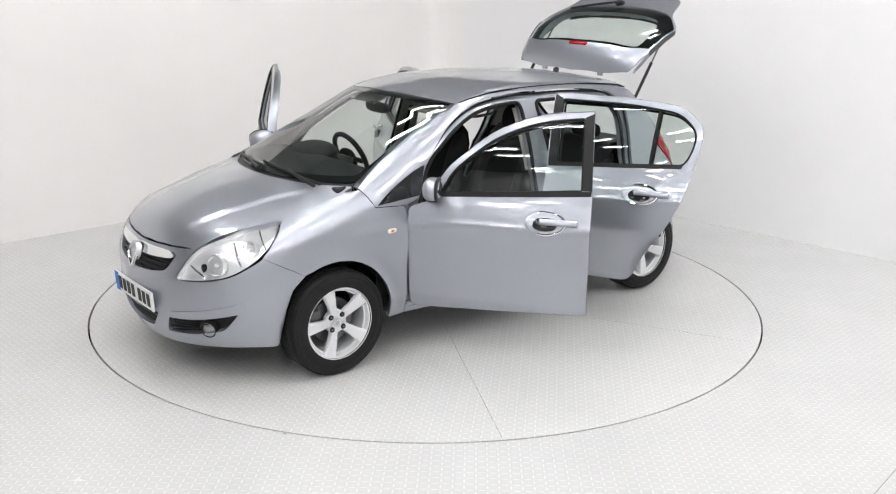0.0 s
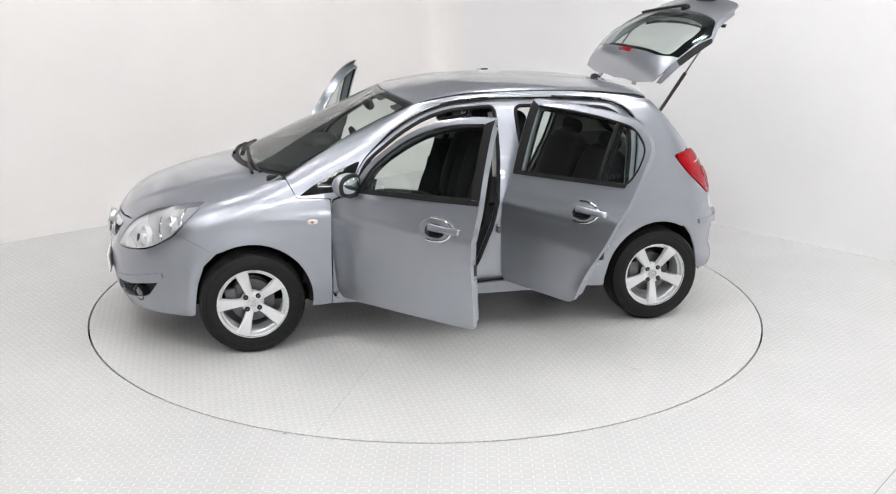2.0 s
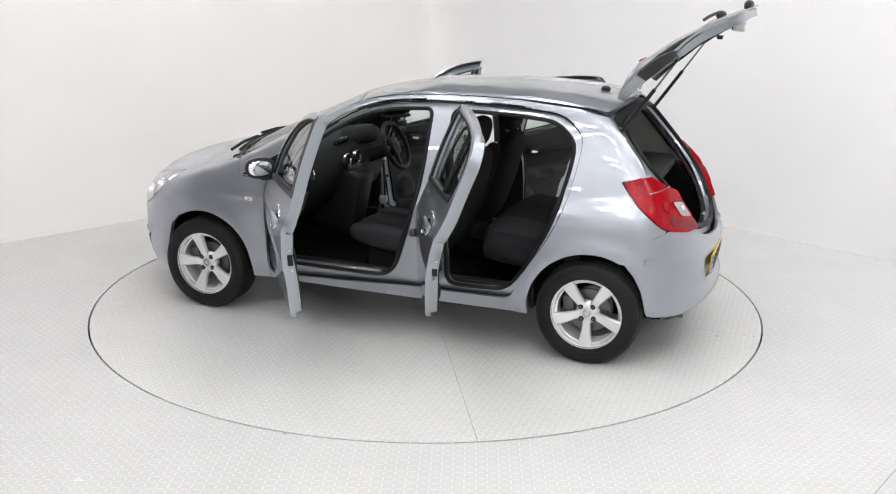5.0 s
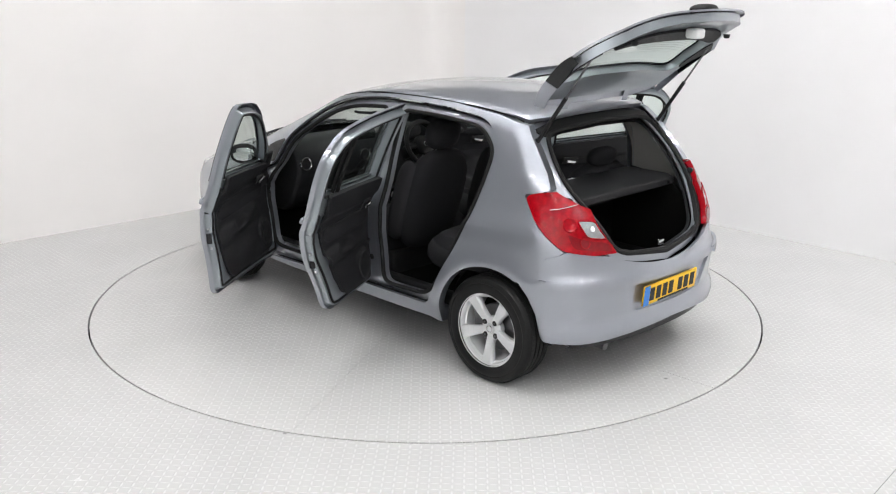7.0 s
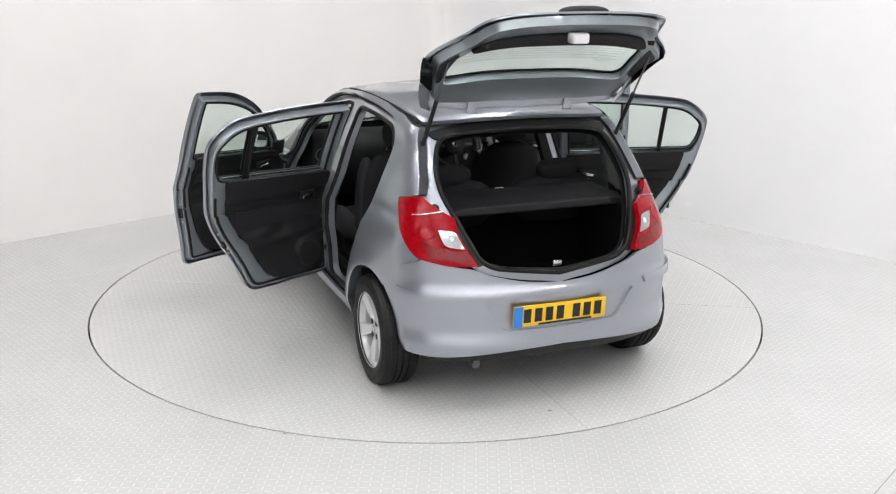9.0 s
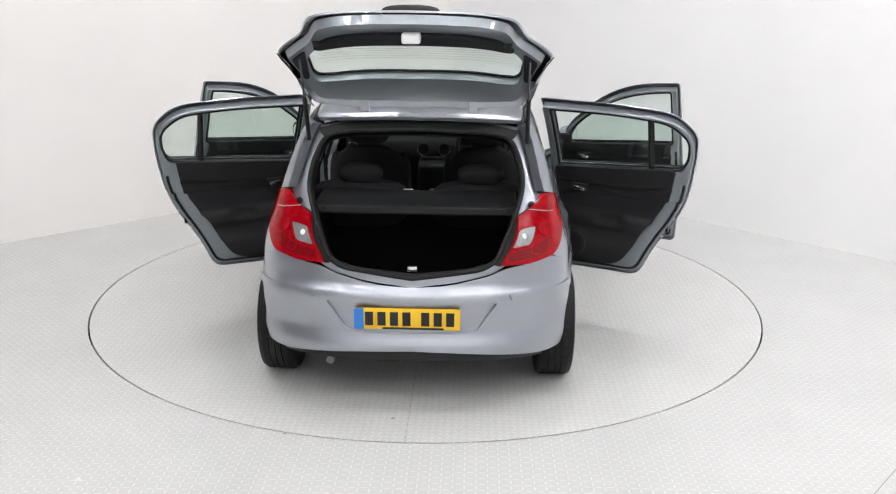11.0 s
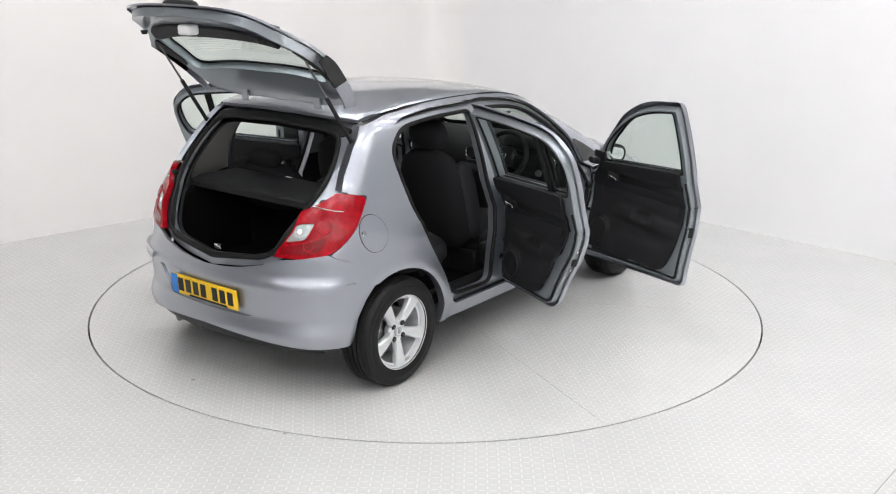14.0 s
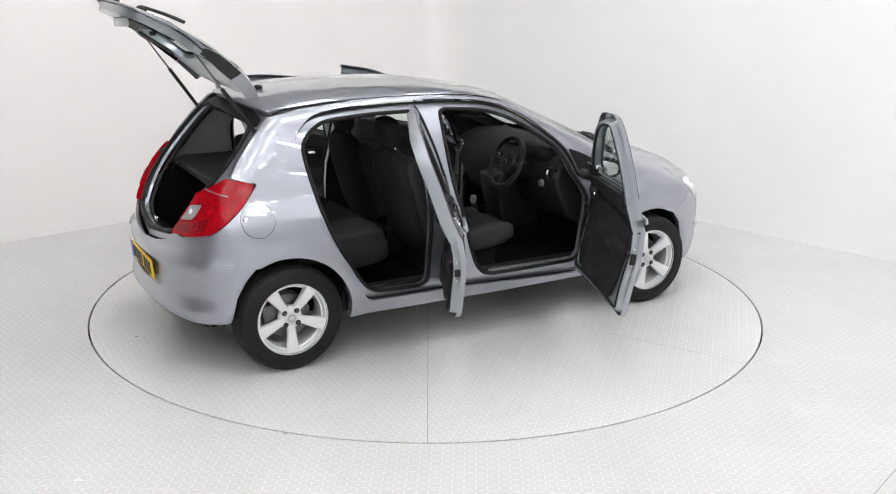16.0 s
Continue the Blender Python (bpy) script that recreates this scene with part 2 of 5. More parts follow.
# ---- the car's outer form ----
def spline(xs, ys):
    """A smooth monotone curve through a few stations."""
    xs, ys = np.array(xs, float), np.array(ys, float)
    h = np.diff(xs)
    d = np.diff(ys) / h
    m = np.zeros(len(xs))
    m[1:-1] = np.where(d[:-1] * d[1:] > 0, 2 * d[:-1] * d[1:] / np.where(d[:-1] + d[1:] == 0, 1, d[:-1] + d[1:]), 0)
    m[0], m[-1] = d[0], d[-1]

    def f(x):
        x = np.clip(x, xs[0], xs[-1])
        k = np.clip(np.searchsorted(xs, x) - 1, 0, len(xs) - 2)
        t = (x - xs[k]) / h[k]
        return ((1 + 2 * t) * (1 - t) ** 2 * ys[k] + t * (1 - t) ** 2 * h[k] * m[k]
                + t * t * (3 - 2 * t) * ys[k + 1] + t * t * (t - 1) * h[k] * m[k + 1])
    return f


# roof and bonnet centre line, side section, plan taper, nose and tail
TOP = spline([-2.0, -1.6, -1.30, -1.10, -0.85, -0.5, -0.15, 0.15, 0.36, 0.55, 0.9, 1.27, 1.33, 1.52, 1.72, 1.88, 1.97, 2.02, 2.10],
             [1.20, 1.34, 1.425, 1.456, 1.478, 1.487, 1.478, 1.445, 1.398, 1.318, 1.165, 1.005, 0.99, 0.952, 0.895, 0.825, 0.76, 0.68, 0.45])
SWEEP = spline([-2, -0.2, 0.2, 0.5, 1.1, 1.4, 2.1], [0.0, 0.0, 0.35, 0.45, 0.42, 0.25, 0.1])
CROWN = spline([-2, -1.2, 0.0, 0.4, 1.0, 1.3, 1.6, 2.1], [0.10, 0.10, 0.09, 0.05, 0.05, 0.13, 0.20, 0.2])
SECTION = spline([0.1, 0.2, 0.31, 0.38, 0.46, 0.56, 0.68, 0.77, 0.83, 0.90, 0.95, 1.02, 1.12, 1.25, 1.37, 1.45, 1.6],
                 [0.74, 0.785, 0.824, 0.842, 0.844, 0.850, 0.861, 0.856, 0.844, 0.818, 0.795, 0.770, 0.735, 0.682, 0.625, 0.575, 0.45])
PLAN = spline([-2.0, -1.7, -1.45, -1.2, -0.9, -0.5, 0, 0.5, 0.9, 1.25, 1.6, 1.9, 2.1],
              [0.82, 0.885, 0.925, 0.96, 0.988, 1.0, 1.0, 0.985, 0.96, 0.945, 0.90, 0.83, 0.75])
NOSE = spline([0.1, 0.2, 0.3, 0.42, 0.55, 0.66, 0.76, 0.9, 1.5], [1.93, 2.00, 2.045, 2.06, 2.06, 2.04, 2.00, 1.92, 1.6])
TAIL = spline([0.1, 0.20, 0.28, 0.35, 0.44, 0.54, 0.61, 0.67, 0.76, 0.86, 0.95, 1.1, 1.25, 1.42, 1.6],
              [-1.75, -1.82, -1.868, -1.888, -1.862, -1.870, -1.880, -1.850, -1.835, -1.80, -1.755, -1.65, -1.515, -1.35, -1.2])


def smax(a, b, k):
    h = np.clip(0.5 + 0.5 * (a - b) / k, 0, 1)
    return b + (a - b) * h + k * h * (1 - h)


def form(P):
    """Below zero inside the closed car body."""
    x, y, z = P[:, 0], np.abs(P[:, 1]), P[:, 2]
    y2 = y * y
    w = SECTION(z) * PLAN(x)
    for ax in (1.2555, -1.2555):
        r = np.hypot(x - ax, z - 0.30)
        w = w + 0.022 * np.exp(-((r - 0.36) / 0.07) ** 2) * np.clip((0.80 - z) / 0.2, 0, 1)
    # a soft waist crease that rises towards the tail
    w = w + 0.007 * np.exp(-((z - (0.815 - 0.035 * x)) / 0.022) ** 2) * np.clip((1.25 - np.abs(x)) / 0.25, 0, 1)
    side = y - w
    top = (z - (TOP(x + SWEEP(x) * y2) - CROWN(x) * y2)) * 0.9
    nose = x - (NOSE(z) - 0.40 * y2 - 0.45 * y2 * y2)
    tail = (TAIL(z) + 0.18 * y2 + 0.38 * y2 * y2) - x
    f = smax(side, top, 0.07)
    f = smax(f, nose, 0.10)
    return smax(f, tail, 0.09)


def solve(o, d, far=2.6):
    lo, hi = np.zeros(len(o)), np.full(len(o), far)
    for _ in range(34):
        m = (lo + hi) / 2
        out = form(o + d * m[:, None]) > 0
        hi, lo = np.where(out, m, hi), np.where(out, lo, m)
    return o + d * lo[:, None]


def normals(P):
    e = 0.004
    g = np.stack([form(P + e * np.eye(3)[k]) - form(P - e * np.eye(3)[k]) for k in range(3)], 1)
    return g / np.linalg.norm(g, axis=1)[:, None]


def from_side(uv):
    o = np.stack([uv[:, 0], np.zeros(len(uv)), uv[:, 1]], 1)
    return o, np.tile([0.0, 1.0, 0.0], (len(uv), 1))


def from_top(uv):
    o = np.stack([uv[:, 0], uv[:, 1], np.full(len(uv), 0.4)], 1)
    return o, np.tile([0.0, 0.0, 1.0], (len(uv), 1))


def from_front(uv):
    """u: degrees from straight ahead, to the car's left; v: height."""
    a = np.radians(uv[:, 0] * 100)
    o = np.stack([np.full(len(uv), 1.25), np.zeros(len(uv)), uv[:, 1]], 1)
    return o, np.stack([np.cos(a), np.sin(a), 0 * a], 1)


def from_rear(uv):
    """u: sideways, v: height."""
    o = np.stack([np.full(len(uv), -0.6), uv[:, 0], uv[:, 1]], 1)
    return o, np.tile([-1.0, 0.0, 0.0], (len(uv), 1))


def from_tail(uv):
    """u: degrees from straight back, to the car's left; v: height."""
    a = np.radians(uv[:, 0] * 100)
    o = np.stack([np.full(len(uv), -1.1), np.zeros(len(uv)), uv[:, 1]], 1)
    return o, np.stack([-np.cos(a), np.sin(a), 0 * a], 1)


def skin(proj, outline, holes=(), step=0.026, depth=0.018, lift=0.0, side=1, relief=None, back=False, inward=None, name="panel"):
    """A sheet of the body's form inside an outline, less its holes, with edges turned in by depth.
    inward: a fixed direction for the turned edge; relief: a function of places and normals that shifts the skin."""
    loops = [outline, *holes]
    pts, edges = [], []
    for lp in loops:
        k0 = len(pts)
        pts += [tuple(p) for p in lp]
        edges += [(k0 + j, k0 + (j + 1) % len(lp)) for j in range(len(lp))]
    lo, hi = outline.min(0), outline.max(0)
    gu, gv = np.meshgrid(np.arange(lo[0] + step / 2, hi[0], step), np.arange(lo[1] + step / 2, hi[1], step))
    g = np.stack([gu.ravel(), gv.ravel()], 1)
    if len(g):
        g = g[inside(outline, g)]
        for h in holes:
            g = g[~inside(h, g)]
    if len(g):
        B = np.array(pts)
        far = np.concatenate([np.min(((B[None] - c[:, None]) ** 2).sum(2), 1) for c in np.array_split(g, len(g) // 400 + 1)]) > (step * 0.35) ** 2
        g = g[far]
    pts += [tuple(p) for p in g]
    from mathutils.geometry import delaunay_2d_cdt
    vs, es, fs, ov, oe, of = delaunay_2d_cdt([Vector(p) for p in pts], edges, [], 0, 1e-6)
    uv = np.array([tuple(v) for v in vs])
    tri = np.array([f for f in fs if len(f) == 3])
    cen = uv[tri].mean(1)
    ok = inside(outline, cen)
    for h in holes:
        ok &= ~inside(h, cen)
    tri = tri[ok]
    o, d = proj(uv)
    P = solve(o, d)
    N = normals(P)
    P = P + N * lift
    if relief:
        P = relief(P, N)
        # normals of the shifted skin
        acc = np.zeros_like(P)
        fn = np.cross(P[tri[:, 1]] - P[tri[:, 0]], P[tri[:, 2]] - P[tri[:, 0]])
        fl = np.sign(np.sum(fn * N[tri[:, 0]], 1))[:, None]
        for k in range(3):
            np.add.at(acc, tri[:, k], fn * fl)
        ln = np.linalg.norm(acc, axis=1)[:, None]
        N = np.where(ln > 1e-12, acc / np.maximum(ln, 1e-12), N)
    # face direction
    fn = np.cross(P[tri[:, 1]] - P[tri[:, 0]], P[tri[:, 2]] - P[tri[:, 0]])
    flip = np.sum(np.sum(fn * N[tri[:, 0]], 1)) < 0
    if flip:
        tri = tri[:, ::-1]
    faces = [tuple(t) for t in tri]
    V, NV = [tuple(p) for p in P], [tuple(n) for n in N]
    edge_use = {}
    for t in tri:
        for a, b in ((t[0], t[1]), (t[1], t[2]), (t[2], t[0])):
            edge_use[(a, b)] = 1
    rim = [(a, b) for a, b in edge_use if (b, a) not in edge_use]
    dirs = {}
    for a, b in rim:
        for q in (a, b):
            dirs[q] = -N[q] if inward is None else np.array(inward, float)
    if depth:
        for a, b in rim:
            k = len(V)
            e = P[b] - P[a]
            nn = np.cross(e, N[a])
            nn = nn / max(np.linalg.norm(nn), 1e-9)
            V += [tuple(P[a]), tuple(P[b]), tuple(P[b] + dirs[b] * depth), tuple(P[a] + dirs[a] * depth)]
            NV += [tuple(nn)] * 4
            faces.append((k + 1, k, k + 3, k + 2) if depth > 0 else (k, k + 1, k + 2, k + 3))
    if back:
        k = len(V)
        Q = P - N * depth
        V += [tuple(p) for p in Q]
        NV += [tuple(-n) for n in N]
        faces += [tuple(k + q for q in t[::-1]) for t in tri]
    V, NV = np.array(V), np.array(NV)
    if side < 0:
        V, NV = V * [1, -1, 1], NV * [1, -1, 1]
        faces = [f[::-1] for f in faces]
    me = bpy.data.meshes.new(name)
    me.from_pydata(V.tolist(), [], [tuple(int(q) for q in f) for f in faces])
    me.shade_smooth()
    me.normals_split_custom_set_from_vertices(NV.tolist())
    return me


# ---- room ----
CORNER = Vector((0.086, 4.374, 0))
LEFTWAY, RIGHTWAY = Vector((-0.7327, -0.6806, 0)), Vector((0.7052, -0.7090, 0))
HEIGHT = 4.6
RADIUS = 2.209
WHITE_TO = 2.5


def wall(name, a, b, material, thick=0.15, z0=0.0, z1=WHITE_TO):
    """A wall from a to b, its thickness behind the inner face."""
    a, b = Vector(a), Vector(b)
    d = (b - a).normalized()
    n = Vector((d.y, -d.x, 0)) * thick
    bm = bmesh.new()
    lo = [bm.verts.new(p + Vector((0, 0, z0))) for p in (a, b, b + n, a + n)]
    hi = [bm.verts.new(p + Vector((0, 0, z1))) for p in (a, b, b + n, a + n)]
    bm.faces.new(lo)
    bm.faces.new(hi)
    for k in range(4):
        bm.faces.new((lo[k], lo[(k + 1) % 4], hi[(k + 1) % 4], hi[k]))
    return tagged(part(name, bm, material, smooth=False), kind="structure")


LEFT_END, RIGHT_END = CORNER + LEFTWAY * 10.0, CORNER + RIGHTWAY * 10.0
BACK_L, BACK_R = Vector((LEFT_END.x, -9.5, 0)), Vector((RIGHT_END.x, -9.5, 0))


def room():
    # the two white walls meet in a softly rounded corner
    bm = bmesh.new()
    r = 0.35
    p0, p1 = CORNER + LEFTWAY * r, CORNER + RIGHTWAY * r
    curve = [(1 - t) ** 2 * p0 + 2 * t * (1 - t) * CORNER + t * t * p1 for t in [k / 10 for k in range(11)]]
    lo = [bm.verts.new(p) for p in curve]
    hi = [bm.verts.new(p + Vector((0, 0, WHITE_TO))) for p in curve]
    out = bm.verts.new(CORNER + Vector((0, 0.6, 0)))
    outh = bm.verts.new(CORNER + Vector((0, 0.6, WHITE_TO)))
    for k in range(10):
        bm.faces.new((lo[k], lo[k + 1], hi[k + 1], hi[k]))
    bm.faces.new((lo[0], hi[0], outh, out))
    bm.faces.new((lo[-1], out, outh, hi[-1]))
    bm.faces.new(lo + [out])
    bm.faces.new(hi + [outh])
    tagged(part("wall_corner", bm, WALL), kind="structure")
    wall("wall_north_west", p0, LEFT_END, WALL)
    wall("wall_north_east", RIGHT_END, p1, EASTWALL)
    # unseen dark walls stand for the dark space above, mirrored in the roof
    wall("wall_upper_north_west", p0, LEFT_END, BACKWALL, 0.1, WHITE_TO, HEIGHT)
    wall("wall_upper_north_east", RIGHT_END, p1, BACKWALL, 0.1, WHITE_TO, HEIGHT)
    wall("wall_upper_corner", p1, p0, BACKWALL, 0.1, WHITE_TO, HEIGHT)
    # unseen; west stands for a dark opening, south and east brighten the paint
    wall("wall_west", LEFT_END, BACK_L, WESTWALL, z1=HEIGHT)
    wall("wall_east", BACK_R, RIGHT_END, SOUTHWALL, z1=HEIGHT)
    wall("wall_south", BACK_L, BACK_R, SOUTHWALL, z1=HEIGHT)
    bm = bm_box(24, 24, 0.12, (0, -3.5, HEIGHT + 0.06))
    tagged(part("ceiling", bm, CEIL, smooth=False), kind="structure")
    # floor sheet with a round hole for the turntable
    bm = bmesh.new()
    n = 160
    inner = [bm.verts.new((RADIUS * math.cos(2 * math.pi * k / n), RADIUS * math.sin(2 * math.pi * k / n), 0)) for k in range(n)]
    deep = [bm.verts.new((v.co.x, v.co.y, -0.06)) for v in inner]
    outer = []
    for k in range(n):
        a = 2 * math.pi * k / n
        s = 13.0 / max(abs(math.cos(a)), abs(math.sin(a)))
        outer.append(bm.verts.new((s * math.cos(a), s * math.sin(a) - 2, 0)))
    for k in range(n):
        j = (k + 1) % n
        bm.faces.new((inner[k], outer[k], outer[j], inner[j]))
        bm.faces.new((inner[k], inner[j], deep[j], deep[k]))
    tagged(part("floor", bm, PLATE_FLOOR, label="pale grey painted tread plate floor"), kind="structure")
    bm = bmesh.new()
    bmesh.ops.create_circle(bm, cap_ends=True, radius=RADIUS + 0.05, segments=96, matrix=Matrix.Translation((0, 0, -0.062)))
    pit = part("pit_floor", bm, PIT, smooth=False)
    tagged(pit, kind="structure")
    # joint between two floor plates, parallel to the north-west wall
    bm = bm_box(9.0, 0.0024, 0.003, (0, 0, 0.0))
    joint = tagged(part("floor_joint", bm, STEEL, smooth=False), kind="structure")
    joint.matrix_basis = pose(2.05, -2.534, 0.0, 0, 0, 48.4)


def turntable():
    """The round platform: quarter plates with fine joints, turning with the car."""
    r = RADIUS - 0.011
    base = tagged(new("turntable"), "round pale grey tread plate turntable set flush in the floor", "turntable")
    cuts = [0, 62, 118, 180, 242, 298, 360]
    for a0, a1 in zip(cuts, cuts[1:]):
        bm = bmesh.new()
        m = 24
        g = 0.0008
        c = Vector((math.cos(radians((a0 + a1) / 2)), math.sin(radians((a0 + a1) / 2)), 0)) * (g / math.sin(radians((a1 - a0) / 2)))
        top = [bm.verts.new(c)]
        for k in range(m + 1):
            a = radians(a0 + (a1 - a0) * k / m)
            p = Vector((r * math.cos(a), r * math.sin(a), 0))
            nrm = Vector((-math.sin(a), math.cos(a), 0))
            p += nrm * (g if k == 0 else (-g if k == m else 0))
            top.append(bm.verts.new(p))
        bot = [bm.verts.new(v.co + Vector((0, 0, -0.03))) for v in top]
        bm.faces.new(top)
        for k in range(len(top)):
            j = (k + 1) % len(top)
            bm.faces.new((top[k], bot[k], bot[j], top[j]))
        bmesh.ops.triangulate(bm, faces=[f for f in bm.faces if len(f.verts) > 4])
        part("plate", bm, DISC_FLOOR, base, smooth=False)
    bm = bm_lathe([(0.0, -0.031), (r - 0.02, -0.031), (r - 0.02, -0.05), (0.0, -0.05)], 64, "z")
    part("underframe", bm, PIT, base)
    return base


def ceiling_light(x, y, turn=0, lx=0.62, ly=0.085):
    lamp = tagged(new("ceiling_light"), "white framed glowing strip light under the ceiling", "ceiling light", "ceiling lights")
    bm = bm_box(lx + 0.05, ly + 0.04, 0.08, (0, 0, -0.04), bev=0.008)
    part("frame", bm, LAMPFRAME, lamp)
    bm = bm_box(lx, ly, 0.012, (0, 0, -0.084))
    part("diffuser", bm, GLOW, lamp, "glowing white diffuser", smooth=False)
    lamp.matrix_basis = pose(x, y, HEIGHT - 0.002, 0, 0, turn)
    return lamp


room()
disc = turntable()
first = ceiling_light(-0.9, 1.85)
spots = [(-0.9, 1.6), (0.9, 1.6), (-2.7, 0.4), (2.7, 0.4), (-0.9, -0.4), (0.9, -0.4)]
spots += [(x, y) for y in (-2.4, -4.6, -6.8) for x in (-2.7, -0.9, 0.9, 2.7, 4.5)]
spots += [(-4.3, -4.6), (-4.3, -7.4), (4.3, -0.6), (3.7, -1.4), (-2.7, -8.6), (0.9, -8.6), (2.7, -8.6), (-0.9, -8.6)]
for k, (x, y) in enumerate(spots):
    for dy in ((-0.28, 0.28) if k else (-0.28,)):
        copy_thing(first, pose(x, y + dy, HEIGHT - 0.002))


# ---- the car ----
car = tagged(new("car"), "silver-grey five-door hatchback with all doors and tailgate open", "car")
AX, AZ, AR = 1.2555, 0.30, 0.348
FENDER_ARCH = arc(AX, AZ, AR, 58, 188, 22)
REAR_ARCH = arc(-AX, AZ, AR, -8, 124, 22)


def mirrored(half):
    """A closed outline, symmetric about u = 0, from its corners with u >= 0 in order."""
    return half + [(-p[0], *p[1:]) for p in half[::-1] if p[0] > 1e-6]


def across(half):
    """The same for outlines seen from above, symmetric about v = 0."""
    return half + [(p[0], -p[1], *p[2:]) for p in half[::-1] if p[1] > 1e-6]


def rear_to_side(pts):
    o, d = from_rear(np.array(pts, float))
    P = solve(o, d)
    return [(p[0], p[2]) for p in P]


FRONT_DOOR = [(0.785, 0.285, 0.05), (0.792, 0.60), (0.785, 0.875, 0.02), (0.675, 0.915, 0.03), (0.60, 1.085, 0.12), (0.345, 1.295, 0.4),
              (0.10, 1.392, 0.15), (-0.197, 1.415, 0.015), (-0.222, 0.95, 0.1), (-0.222, 0.335, 0.03)]
REAR_DOOR = [(-0.232, 0.335, 0.03), (-0.232, 0.95, 0.1), (-0.207, 1.417, 0.015), (-0.70, 1.412, 0.2), (-1.025, 1.380, 0.10), (-1.150, 1.265, 0.06),
             (-1.138, 1.12, 0.08), (-1.092, 0.89, 0.12), (-1.01, 0.70, 0.1), (-0.89, 0.53, 0.09), (-0.80, 0.335, 0.06)]
FRONT_HOLE = [(0.70, 0.36, 0.10), (0.735, 0.80, 0.1), (0.645, 0.935, 0.03), (0.575, 1.08, 0.1), (0.33, 1.262, 0.4), (0.10, 1.358, 0.2),
              (-0.232, 1.378, 0.05), (-0.232, 1.04, 0.2), (-0.185, 0.72, 0.3), (-0.055, 0.365, 0.12)]
REAR_HOLE = [(-0.36, 1.375, 0.05), (-0.40, 0.75, 0.3), (-0.41, 0.36, 0.08), (-0.77, 0.37, 0.08), (-0.90, 0.55, 0.2), (-1.03, 0.78, 0.3),
             (-1.098, 1.10, 0.2), (-1.108, 1.24, 0.06), (-0.99, 1.345, 0.12), (-0.7, 1.372, 0.4)]
GATE_EDGE = [(0.0, 1.428), (0.35, 1.417, 0.1), (0.555, 1.374, 0.05), (0.597, 1.27, 0.06), (0.627, 1.15, 0.05), (0.648, 1.075, 0.015), (0.52, 0.985, 0.05),
             (0.462, 0.80, 0.2), (0.445, 0.757, 0.02), (0.385, 0.722, 0.08), (0.2, 0.685, 0.4), (0.0, 0.668)]
GATE_SKIN = GATE_EDGE[:7] + [(0.478, 0.86, 0.05), (0.455, 0.815, 0.03), (0.385, 0.785, 0.08), (0.2, 0.757, 0.1), (0.0, 0.745)]
BOOT_HOLE = [(0.0, 1.385), (0.35, 1.372, 0.1), (0.485, 1.345, 0.06), (0.535, 1.25, 0.15), (0.56, 1.12, 0.2), (0.50, 0.96, 0.15),
             (0.435, 0.80, 0.1), (0.36, 0.745, 0.08), (0.0, 0.70)]


